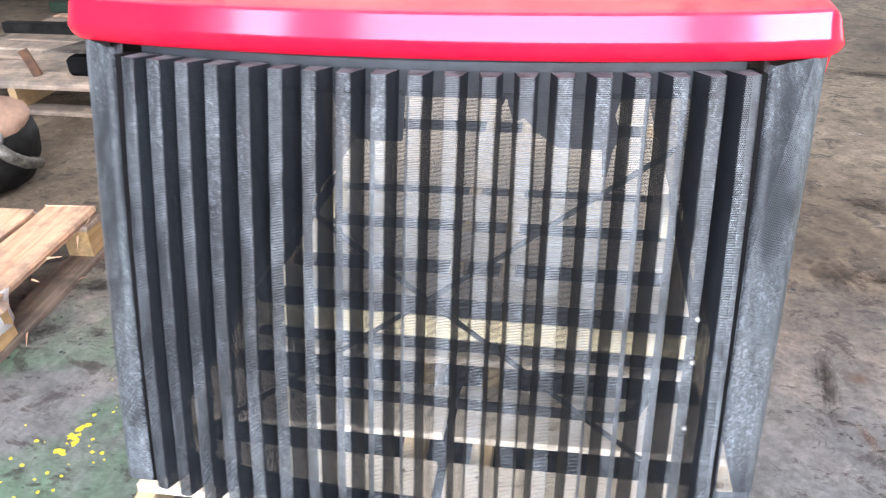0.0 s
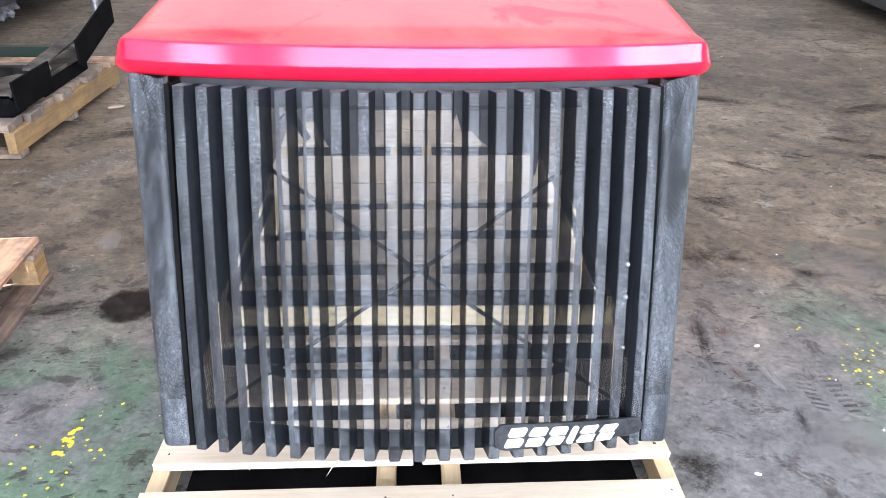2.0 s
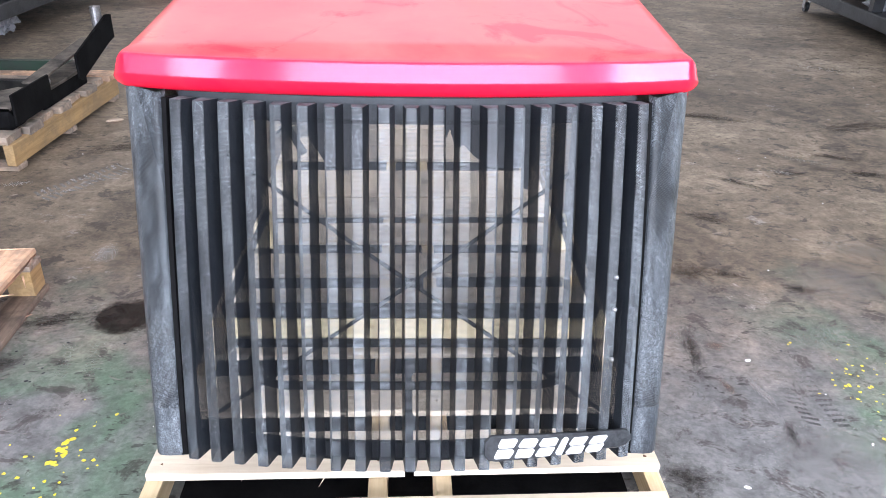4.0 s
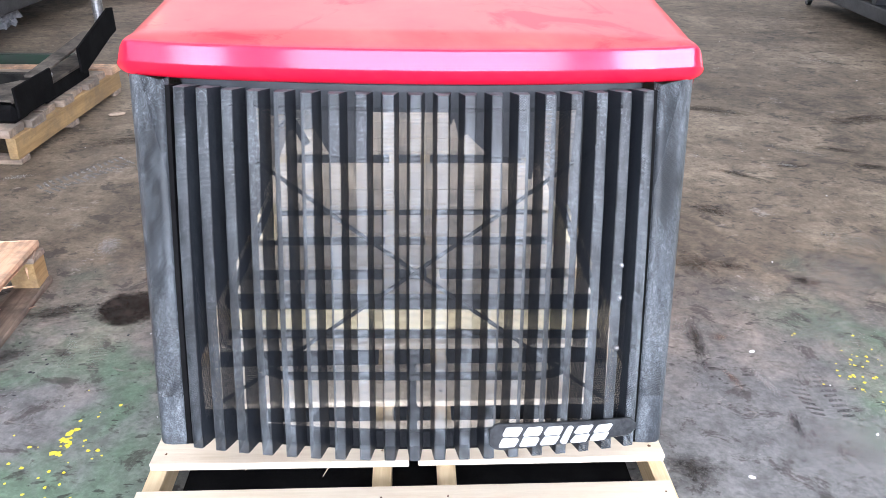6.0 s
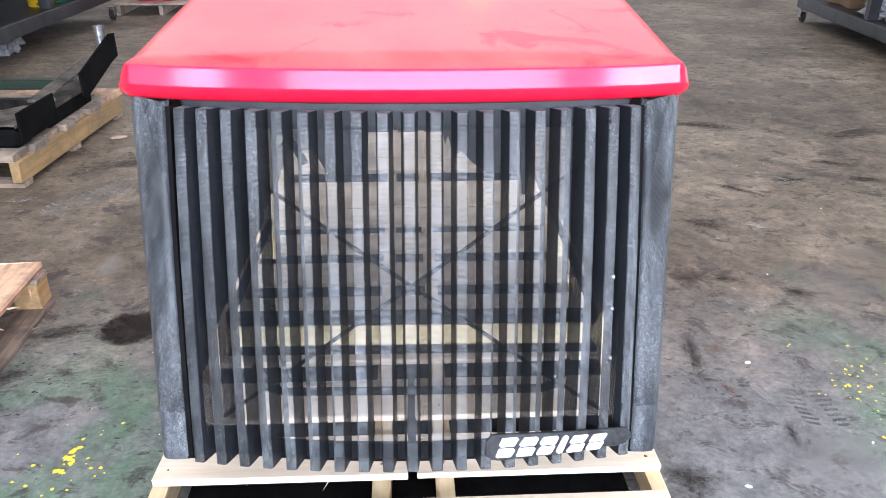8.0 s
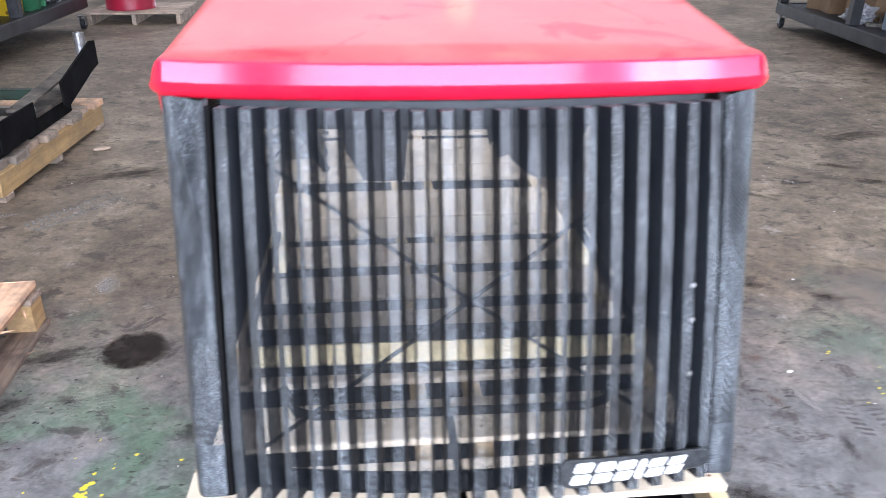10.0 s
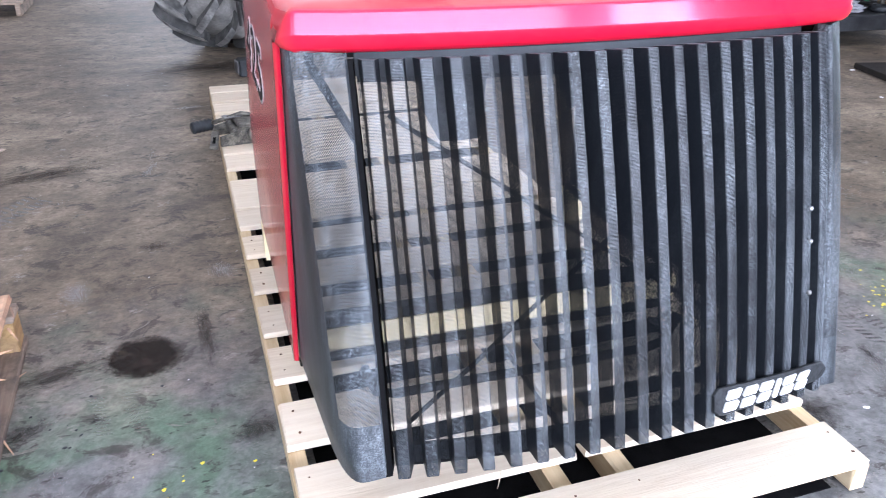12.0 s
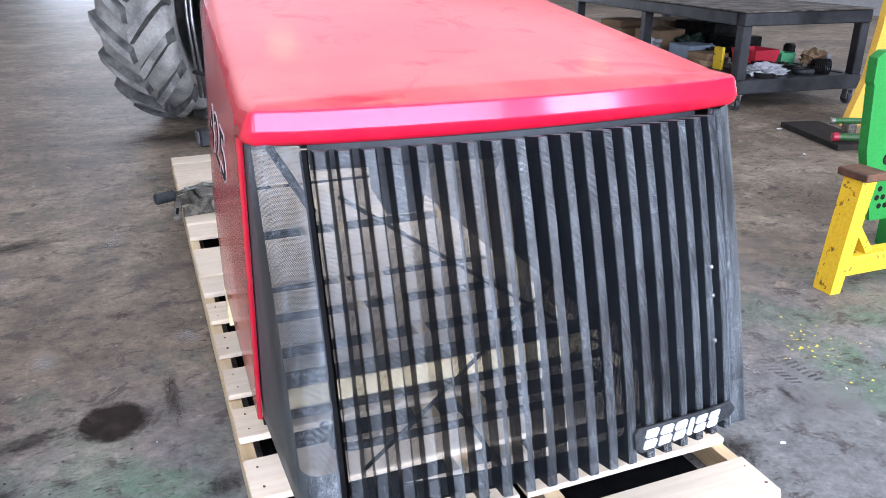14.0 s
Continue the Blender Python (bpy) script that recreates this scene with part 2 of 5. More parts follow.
    mp3.inputs["Scale"].default_value = (0.6, 1.4, 1)
    mp3.inputs["Rotation"].default_value = (0, 0, radians(12))
    l.new(tc, mp3.inputs["Vector"])
    spot = noise_tex(nt, mp3.outputs[0], 26.0, 3.0, 0.6, 0.3)
    srr = ramp(nt, ((0.61, (0, 0, 0)), (0.66, (1, 1, 1))))
    l.new(spot.outputs[0], srr.inputs[0])
    gate = ramp(nt, ((0.45, (0.05, 0.05, 0.05)), (0.6, (1, 1, 1))))
    l.new(gn.outputs[0], gate.inputs[0])
    col = mixc(nt, math_node(nt, 'MULTIPLY', math_node(nt, 'MULTIPLY', srr.outputs[0], gate.outputs[0]), 0.8), col, (0.022, 0.020, 0.018))
    l.new(col, b.inputs["Base Color"])
    l.new(math_node(nt, 'MULTIPLY_ADD', mid.outputs[0], 0.3, 0.42), b.inputs["Roughness"])
    b.inputs["Specular IOR Level"].default_value = 0.27
    bump(nt, fine.outputs[0], 0.12, 0.004, b)
    return m


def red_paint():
    """Glossy red body paint with a thin film of dust, paled on top by painted-in roof light, and faint sanding marks.
    """
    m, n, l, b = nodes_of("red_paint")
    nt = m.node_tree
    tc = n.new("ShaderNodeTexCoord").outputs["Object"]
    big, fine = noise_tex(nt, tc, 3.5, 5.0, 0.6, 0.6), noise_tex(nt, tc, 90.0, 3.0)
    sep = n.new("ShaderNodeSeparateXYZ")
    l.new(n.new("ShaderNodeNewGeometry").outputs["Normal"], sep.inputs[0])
    # film by facing: the flat top's extra also carries the roof light's pale wash
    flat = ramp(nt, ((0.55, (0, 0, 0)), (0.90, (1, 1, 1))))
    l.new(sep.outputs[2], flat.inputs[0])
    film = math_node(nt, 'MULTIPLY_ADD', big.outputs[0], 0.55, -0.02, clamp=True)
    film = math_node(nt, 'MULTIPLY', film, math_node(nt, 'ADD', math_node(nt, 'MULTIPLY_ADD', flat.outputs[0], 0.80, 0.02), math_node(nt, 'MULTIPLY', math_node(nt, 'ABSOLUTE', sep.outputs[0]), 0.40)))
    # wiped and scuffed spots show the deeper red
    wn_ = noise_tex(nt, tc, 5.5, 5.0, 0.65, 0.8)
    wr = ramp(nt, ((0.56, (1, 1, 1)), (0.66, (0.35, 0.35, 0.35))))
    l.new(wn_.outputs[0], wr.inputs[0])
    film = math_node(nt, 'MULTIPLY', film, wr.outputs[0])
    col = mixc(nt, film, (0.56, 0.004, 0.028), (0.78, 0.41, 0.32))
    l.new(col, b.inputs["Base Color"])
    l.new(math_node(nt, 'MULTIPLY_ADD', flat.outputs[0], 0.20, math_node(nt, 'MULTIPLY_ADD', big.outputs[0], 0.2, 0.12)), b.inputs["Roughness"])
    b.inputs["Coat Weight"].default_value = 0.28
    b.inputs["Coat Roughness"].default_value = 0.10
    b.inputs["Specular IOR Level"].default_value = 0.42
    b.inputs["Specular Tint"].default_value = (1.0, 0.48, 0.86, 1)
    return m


M_FLOOR = floor_material()
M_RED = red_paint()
M_MESH = perforated("perforated_steel", 0.425, 0.66, 0.0030, 1.15, flecks=0.6, gloss=0.5, light_by_height=(1.25, 0.45), clog_dim=(0.0, 0.28))
M_MESH_BACK = perforated("perforated_steel_inner", 0.385, 0.06, 0.0024, clog_dim=(0.0, 0.28))
# channel sides: dust kept near zero, which puts their shade into the colour
M_MESH_SIDE = perforated("perforated_channel_side", 0.15, 0.035, 0.0030, flecks=0.2, gloss=0.1, clog_dim=(0.0, 0.4))
M_PANEL = perforated("perforated_panel_steel", 0.32, 0.54, 0.0029, flecks=0.8, gloss=0.2, light_by_height=(0.50, 1.15))
M_PANEL_SIDE = perforated("dusty_panel_steel", 0.0, 0.42, streak=0.07, flecks=0.15, gloss=0.4)
M_BADGE = surface("badge_plastic", (0.010, 0.011, 0.013), (0.06, 0.065, 0.07), 0.4, 0, 40, 160, 0.5, spec=0.3)
M_CAP = surface("dusty_channel_end", (0.045, 0.062, 0.07), (0.17, 0.21, 0.23), 0.6, 0, 30, 220, 0.7, spec=0.2)
# rail steel darkened so that its colour holds the shade under the lip
M_RAIL = surface("dusty_shaded_steel", (0.007, 0.010, 0.014), (0.022, 0.028, 0.034), 0.5, 0, 12, 200, 0.7, spec=0.3)
M_REARSHEET = surface("dull_rear_sheet", (0.035, 0.037, 0.042), (0.10, 0.10, 0.105), 0.6, 0, 9, 120, 0.7, spec=0.2)
M_RUBBER = surface("black_rubber", (0.016, 0.018, 0.021), (0.05, 0.055, 0.06), 0.55, 0, 9, 150, 0.6)
M_MATBLACK = surface("matt_black", (0.005, 0.005, 0.0055), (0.011, 0.011, 0.0115), 0.9, 0, 9, 150, 0.6, spec=0.05)
M_BLACK = surface("black_paint", (0.006, 0.006, 0.006), (0.034, 0.032, 0.029), 0.55, 0, 14, 120, 0.4, spec=0.09)
M_FRAMEGREY = surface("dusty_black_steel", (0.035, 0.031, 0.028), (0.17, 0.145, 0.12), 0.75, 0, 7, 90, 0.85, spec=0.2)
M_WHITE = surface("chipped_white", (0.78, 0.78, 0.78), (0.55, 0.56, 0.58), 0.5, 0, 30, 200, 0.5)
M_PINE = wood("new_pine", (0.72, 0.61, 0.47), (0.60, 0.48, 0.35), (0.70, 0.61, 0.49), 0.5)
M_BEAM = wood("yellow_timber", (0.86, 0.74, 0.46), (0.76, 0.60, 0.34), (0.82, 0.72, 0.50), 0.3)
M_PINE_Y = wood("new_pine_lengthwise", (0.74, 0.58, 0.36), (0.55, 0.38, 0.20), (0.72, 0.60, 0.40), 0.4, 1)
M_OLD = wood("weathered_wood", (0.78, 0.50, 0.32), (0.50, 0.29, 0.17), (0.24, 0.17, 0.13), 0.75, 1)
M_OLDDARK = wood("dark_weathered_wood", (0.26, 0.20, 0.15), (0.11, 0.08, 0.06), (0.06, 0.05, 0.045), 0.7, 1)
M_OLDX = wood("weathered_wood_grey", (0.50, 0.39, 0.30), (0.28, 0.20, 0.15), (0.16, 0.14, 0.12), 0.8, 0)
M_OLDBEAM = wood("yellowed_beam", (0.50, 0.33, 0.15), (0.32, 0.20, 0.085), (0.22, 0.16, 0.10), 0.6, 1)
M_STEEL = surface("worn_steel", (0.35, 0.35, 0.36), (0.16, 0.15, 0.14), 0.4, 0.9, 12, 100, 0.6)
M_TABLE = surface("bare_steel_bench", (0.013, 0.014, 0.017), (0.060, 0.062, 0.066), 0.42, 0, 5, 60, 0.7, spec=0.25, mid=0.54, spread=0.2)
M_AMBER = surface("amber_paint", (0.72, 0.42, 0.05), (0.60, 0.36, 0.08), 0.45, 0, 5, 60, 0.5)
M_YELLOW = surface("chipped_yellow_paint", (0.74, 0.50, 0.02), (0.13, 0.055, 0.03), 0.45, 0, 24, 60, 0.85, 0.2, 0.02, 0.62)
M_GREEN = surface("green_machine_paint", (0.018, 0.21, 0.035), (0.03, 0.28, 0.06), 0.4, 0, 5, 80, 0.4)
M_DARKGREEN = surface("dark_green_paint", (0.004, 0.020, 0.010), (0.010, 0.014, 0.011), 0.5, 0, 12, 80, 0.6)
M_SHAFTGREEN = surface("shaft_green_paint", (0.018, 0.10, 0.02), (0.03, 0.05, 0.02), 0.5, 0, 12, 80, 0.6)
M_DARKPLATE = surface("dark_plate", (0.015, 0.013, 0.012), (0.035, 0.028, 0.023), 0.8, 0, 6, 80, 0.6, spec=0.15)
M_RUST = surface("rusty_steel", (0.16, 0.08, 0.045), (0.05, 0.035, 0.03), 0.75, 0.3, 16, 120, 0.7)
M_TYRE = surface("dusty_tyre_rubber", (0.17, 0.165, 0.155), (0.40, 0.385, 0.36), 0.85, 0, 4, 40, 0.8)
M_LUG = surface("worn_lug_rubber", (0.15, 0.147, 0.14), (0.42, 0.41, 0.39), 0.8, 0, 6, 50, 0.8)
# darker copy of the lug rubber: shadow between lugs painted on their sides
M_LUGSHADE = surface("shaded_lug_rubber", (0.05, 0.05, 0.048), (0.16, 0.155, 0.148), 0.8, 0, 9, 50, 0.8)
M_DARKSTEEL = surface("dark_greasy_steel", (0.07, 0.068, 0.062), (0.26, 0.24, 0.20), 0.45, 0.6, 30, 120, 0.7)
M_PAINT_Y = surface("spilt_yellow_paint", (0.75, 0.62, 0.03), (0.6, 0.5, 0.1), 0.5, 0, 40, 200, 0.5)
M_OIL = surface("oil_stain", (0.016, 0.012, 0.010), (0.040, 0.032, 0.027), 0.8, 0, 14, 80, 0.8, spec=0.1)


def soak_in(m, radius, grain=26.0, strength=0.9, ragged_by=0.9, edge=0.72):
    """Lets a stain thin out unevenly towards its edge."""
    nt = m.node_tree
    tc = nt.nodes.new("ShaderNodeTexCoord").outputs["Object"]
    ln = nt.nodes.new("ShaderNodeVectorMath")
    ln.operation = 'LENGTH'
    nt.links.new(tc, ln.inputs[0])
    info = nt.nodes.new("ShaderNodeObjectInfo")
    shift = nt.nodes.new("ShaderNodeVectorMath")
    shift.operation = 'MULTIPLY_ADD'
    nt.links.new(info.outputs["Random"], shift.inputs[1])
    shift.inputs[0].default_value = (30.0, 17.0, 9.0)
    nt.links.new(tc, shift.inputs[2])
    tc = shift.outputs[0]
    ragged = noise_tex(nt, tc, grain, 6.0, 0.7)
    v = math_node(nt, 'ADD', math_node(nt, 'DIVIDE', ln.outputs["Value"], radius), math_node(nt, 'MULTIPLY_ADD', ragged.outputs[0], ragged_by, -0.5 * ragged_by))
    r = ramp(nt, ((edge, (1, 1, 1)), (1.0, (0, 0, 0))))
    nt.links.new(v, r.inputs[0])
    nt.links.new(math_node(nt, 'MULTIPLY', r.outputs[0], strength), nt.nodes["Principled BSDF"].inputs["Alpha"])


soak_in(M_OIL, 0.125)
M_SCUFF = surface("pale_scuff", (0.33, 0.32, 0.31), (0.24, 0.23, 0.22), 0.8, 0, 3, 40, 0.8, spec=0.2)
soak_in(M_SCUFF, 0.9, 6.0, 0.20, 3.2, 0.2)
M_GREASE = surface("grease_mark", (0.026, 0.022, 0.019), (0.05, 0.043, 0.038), 0.8, 0, 3, 40, 0.8, spec=0.15)
soak_in(M_GREASE, 0.9, 3.5, 0.60, 2.6, 0.1)
M_RUSTMARK = surface("rust_mark", (0.19, 0.095, 0.045), (0.13, 0.08, 0.05), 0.8, 0, 3, 40, 0.8, spec=0.15)
soak_in(M_RUSTMARK, 0.9, 4.0, 0.55, 2.6, 0.1)
M_TREAD = surface("tread_print", (0.20, 0.215, 0.19), (0.12, 0.13, 0.115), 0.8, 0, 12, 60, 0.8, spec=0.2)
M_TREADDARK = surface("dark_tread_print", (0.045, 0.043, 0.042), (0.075, 0.072, 0.07), 0.8, 0, 12, 60, 0.8, spec=0.2)
soak_in(M_TREAD, 0.35, 22.0, 0.35, 2.4, 0.1)
soak_in(M_TREADDARK, 0.40, 22.0, 0.40, 2.4, 0.1)
M_SCRAPE = surface("pale_scrape", (0.52, 0.50, 0.47), (0.36, 0.34, 0.32), 0.8, 0, 3, 40, 0.8, spec=0.2)
soak_in(M_SCRAPE, 0.9, 5.0, 0.45, 2.6, 0.1)
M_TRAIL = surface("pale_trail", (0.36, 0.345, 0.325), (0.25, 0.24, 0.225), 0.8, 0, 12, 60, 0.8, spec=0.2)
soak_in(M_TRAIL, 0.90, 30.0, 0.52, 1.6, 0.45)
M_WALL = surface("painted_blockwork", (0.34, 0.35, 0.35), (0.24, 0.24, 0.24), 0.8, 0, 1.5, 30, 0.6)
M_CEIL = surface("sheet_ceiling", (0.72, 0.72, 0.72), (0.60, 0.60, 0.60), 0.7, 0, 1.0, 30, 0.6)
M_PAPER = surface("white_paper", (0.8, 0.8, 0.8), (0.7, 0.7, 0.72), 0.7, 0, 10, 90, 0.3)
M_REDPLASTIC = surface("red_plastic", (0.5, 0.03, 0.05), (0.35, 0.02, 0.04), 0.4, 0, 8, 60, 0.5)
M_GREENPLASTIC = surface("green_plastic", (0.08, 0.33, 0.16), (0.05, 0.24, 0.12), 0.45, 0, 8, 60, 0.5)
M_BLUEGREY = surface("grey_blue_plastic", (0.25, 0.31, 0.38), (0.16, 0.2, 0.26), 0.5, 0, 8, 60, 0.5)
M_CARD = surface("brown_cardboard", (0.25, 0.165, 0.095), (0.17, 0.11, 0.065), 0.8, 0, 6, 70, 0.5)
M_TAN = surface("tan_casting", (0.42, 0.26, 0.18), (0.20, 0.13, 0.10), 0.6, 0, 9, 70, 0.6)
M_REDDRUM = surface("red_drum_paint", (0.33, 0.01, 0.035), (0.22, 0.01, 0.03), 0.4, 0, 6, 60, 0.5)
M_FILM = surface("clear_film", (0.42, 0.43, 0.46), (0.20, 0.21, 0.23), 0.3, 0, 15, 60, 0.6, 0.6)

# glow of the overhead sheets, an added source for light from above
M_OVERHEAD = bpy.data.materials.new("overhead_glow")
M_OVERHEAD.use_nodes = True
M_OVERHEAD.node_tree.nodes["Principled BSDF"].inputs["Emission Color"].default_value = (0.90, 0.96, 1.0, 1)
M_OVERHEAD.node_tree.nodes["Principled BSDF"].inputs["Emission Strength"].default_value = 1.75
M_LAMP = bpy.data.materials.new("lamp_glow")
M_LAMP.use_nodes = True
M_LAMP.node_tree.nodes["Principled BSDF"].inputs["Emission Color"].default_value = (1.0, 0.70, 0.32, 1)
M_LAMP.node_tree.nodes["Principled BSDF"].inputs["Emission Strength"].default_value = 20


# ---------------- mesh helpers ----------------
def mesh_of(name, bm, mat, smooth=False):
    me = bpy.data.meshes.new(name)
    bmesh.ops.recalc_face_normals(bm, faces=bm.faces)
    bm.to_mesh(me)
    bm.free()
    for m in (mat if isinstance(mat, (list, tuple)) else [mat]):
        me.materials.append(m)
    if smooth:
        me.polygons.foreach_set("use_smooth", [True] * len(me.polygons))
    return me


def part(name, bm, mat, parent, label="", smooth=False):
    ob = new(name, mesh_of(name, bm, mat, smooth))
    ob.parent = parent
    if label:
        tagged(ob, label)
    return ob


def thing(name, label, category, m=None, group="", kind=""):
    ob = new(name)
    ob.empty_display_size = 0.1
    if m is not None:
        ob.matrix_world = m
    return tagged(ob, label, category, group, kind)


def solid(name, bm, mat, label, category, m=None, group="", kind="", smooth=False):
    ob = new(name, mesh_of(name, bm, mat, smooth))
    if m is not None:
        ob.matrix_world = m
    return tagged(ob, label, category, group, kind)


def add_box(bm, x0, x1, y0, y1, z0, z1, bev=0.0, m=None):
    r = bmesh.ops.create_cube(bm, size=1.0)
    vs = r["verts"]
    for v in vs:
        v.co = Vector((x0 + (v.co.x + .5) * (x1 - x0), y0 + (v.co.y + .5) * (y1 - y0), z0 + (v.co.z + .5) * (z1 - z0)))
    if bev:
        es = list({e for v in vs for e in v.link_edges})
        out = bmesh.ops.bevel(bm, geom=es, offset=bev, segments=1, affect='EDGES')
        vs = list({v for f in out["faces"] for v in f.verts} | {v for v in vs if v.is_valid})
    if m is not None:
        bmesh.ops.transform(bm, matrix=m, verts=vs)
    return vs


def box(x0, x1, y0, y1, z0, z1, bev=0.003, m=None):
    bm = bmesh.new()
    add_box(bm, x0, x1, y0, y1, z0, z1, bev, m)
    return bm


def rough_board(x0, x1, y0, y1, z0, z1, seed, wobble=0.003):
    """A sawn board with slightly uneven edges and eased corners."""
    bm = box(x0, x1, y0, y1, z0, z1, 0.003)
    rnd = random.Random(seed)
    for v in bm.verts:
        v.co += Vector([rnd.uniform(-wobble, wobble) for _ in range(3)]) * (1, 1, .4)[0]
    return bm


def add_tube(bm, a, b, r, seg=12, r2=None, caps=True):
    a, b = Vector(a), Vector(b)
    d = b - a
    m = Matrix.Translation((a + b) / 2) @ d.to_track_quat("Z", "Y").to_matrix().to_4x4()
    return bmesh.ops.create_cone(bm, cap_ends=caps, segments=seg, radius1=r, radius2=r if r2 is None else r2, depth=d.length, matrix=m)["verts"]


def tube(a, b, r, seg=12, r2=None):
    bm = bmesh.new()
    add_tube(bm, a, b, r, seg, r2)
    return bm


def add_path(bm, pts, r, seg=8):
    """A bent round bar along points."""
    pts = [Vector(p) for p in pts]
    rings = []
    for i, p in enumerate(pts):
        d = (pts[min(i + 1, len(pts) - 1)] - pts[max(i - 1, 0)]).normalized()
        q = d.to_track_quat("Z", "Y").to_matrix()
        rings.append([bm.verts.new(p + q @ Vector((r * math.cos(k * 2 * math.pi / seg), r * math.sin(k * 2 * math.pi / seg), 0))) for k in range(seg)])
    for u, w in zip(rings, rings[1:]):
        for k in range(seg):
            bm.faces.new((u[k], u[(k + 1) % seg], w[(k + 1) % seg], w[k]))
    bm.faces.new(rings[0][::-1])
    bm.faces.new(rings[-1])


def add_lathe(bm, profile, seg=24, m=None):
    """Turn (radius, z) pairs about z."""
    rings = []
    for r, z in profile:
        rings.append([bm.verts.new((r * math.cos(k * 2 * math.pi / seg), r * math.sin(k * 2 * math.pi / seg), z)) for k in range(seg)])
    fs = []
    for u, w in zip(rings, rings[1:]):
        for k in range(seg):
            fs.append(bm.faces.new((u[k], u[(k + 1) % seg], w[(k + 1) % seg], w[k])))
    for ring in (rings[0][::-1], rings[-1]):
        if profile[0][0] > 1e-4:
            fs.append(bm.faces.new(ring))
    if m is not None:
        bmesh.ops.transform(bm, matrix=m, verts=[v for r in rings for v in r])


def add_prism(bm, outline, depth, m=None):
    """A flat outline in x and z, given thickness in y."""
    a = [bm.verts.new((x, 0, z)) for x, z in outline]
    b = [bm.verts.new((x, depth, z)) for x, z in outline]
    bm.faces.new(a)
    bm.faces.new(b[::-1])
    n = len(a)
    for i in range(n):
        bm.faces.new((a[i], b[i], b[(i + 1) % n], a[(i + 1) % n]))
    if m is not None:
        bmesh.ops.transform(bm, matrix=m, verts=a + b)


# ---------------- the building ----------------
solid("floor", box(-12, 14, -10, 34, -0.2, 0.0, 0), M_FLOOR, "worn grey-brown workshop concrete floor with stains", "floor", kind="structure")


def wall_with_opening(name, length, height, o0, o1, oh, m):
    bm = bmesh.new()
    add_box(bm, 0, o0, 0, 0.25, 0, height)
    add_box(bm, o1, length, 0, 0.25, 0, height)
    add_box(bm, o0, o1, 0, 0.25, oh, height)
    return solid(name, bm, M_WALL, "plain painted workshop wall with a wide door opening", "wall", m, kind="structure")


wall_with_opening("wall_south", 26, 6.5, 4.0, 21.0, 6.25, pose(-12, -10.25, 0))
wall_with_opening("wall_north", 26, 6.5, 7.0, 19.0, 5.0, pose(-12, 34, 0))
# unseen wall; its opening is added to go with the side fill
wall_with_opening("wall_east", 44, 6.5, 12.0, 20.0, 4.8, pose(14.25, -10, 0, 0, 0, 90))
# unseen piers added to break up the door light reflected in the lip
for x0, x1 in ((-5.6, -3.5), (4.1, 5.9), (7.1, 7.5)):
    solid("trim_door_post", box(x0, x1, -10.20, -9.90, 0, 6.25, 0.01), M_WALL, "unseen painted pier added between the door openings to break up reflections", "post", kind="structure")
solid("wall_west", box(-12.25, -12, -10, 34, 0, 6.5, 0), M_WALL, "plain painted workshop wall", "wall", kind="structure")
solid("ceiling", box(-12.25, 14.25, -10.25, 34.25, 6.5, 6.7, 0), M_CEIL, "plain metal sheet ceiling", "ceiling", kind="structure")
# unseen glowing sheets, added and placed to set the overhead light and shade
for k, (y0, y1) in enumerate(((-9.0, 0.8), (9.0, 17.0))):
    solid("skylight_%d" % (k + 1), box(-8.0, 12.0, y0, y1, 6.47, 6.495, 0), M_OVERHEAD, "unseen glowing sheets added under the ceiling for light from above", "skylight", kind="structure")
solid("ground", box(-300, 300, -300, 300, -0.5, -0.21, 0), M_WALL, "pale yard outside the doors", "ground", kind="structure")


# ---------------- the hood on its pallet ----------------
N_SLATS = 19
Z_BOT, Z_TOP = 0.299, 1.064


def grille_point(x, s, back=0.0):
    """A point on the grille's curved face: x across, s from bottom to top, back into the hood."""
    u = 1 - (x / 0.505) ** 2
    y = -0.02 + 0.21 * s - 0.05 * s * (1 - s) - (0.07 - 0.02 * s) * u + back
    z = Z_BOT + (Z_TOP - Z_BOT) * s + 0.02 * u * (1 - s) - back * (0.31 - 0.14 * s)
    return Vector((x - back * (0.62 - 0.16 * s) * x, y, z))


hood = thing("tractor_hood", "red tractor hood with black mesh grille on a new pallet", "tractor hood")


def strip(bm, rows, uv, us, vs, mat=0, smooth=False):
    """Faces between rows of points, with a metric map for the holes."""
    vr = [[bm.verts.new(p) for p in r] for r in rows]
    for j in range(len(vr) - 1):
        for i in range(len(vr[0]) - 1):
            f = bm.faces.new((vr[j][i], vr[j][i + 1], vr[j + 1][i + 1], vr[j + 1][i]))
            f.material_index = mat
            f.smooth = smooth
            for lp, (jj, ii) in zip(f.loops, ((j, i), (j, i + 1), (j + 1, i + 1), (j + 1, i))):
                lp[uv].uv = (us[ii], vs[jj])
    return vr


ROWS_S = [k / 14 for k in range(15)]
LENGTH = 0.80
FACE, DEPTH, SPLAY, EASE = 0.0118, 0.054, 0.0070, 0.0035


def slat_mid(i, s):
    """Middle of a channel: closer set towards both ends at the top, evenly set at the bottom."""
    u = (i / (N_SLATS - 1)) * 2 - 1
    return (0.4945 * u - 0.0115 * u ** 7) * s + 0.487 * u * (1 - s) + 0.005


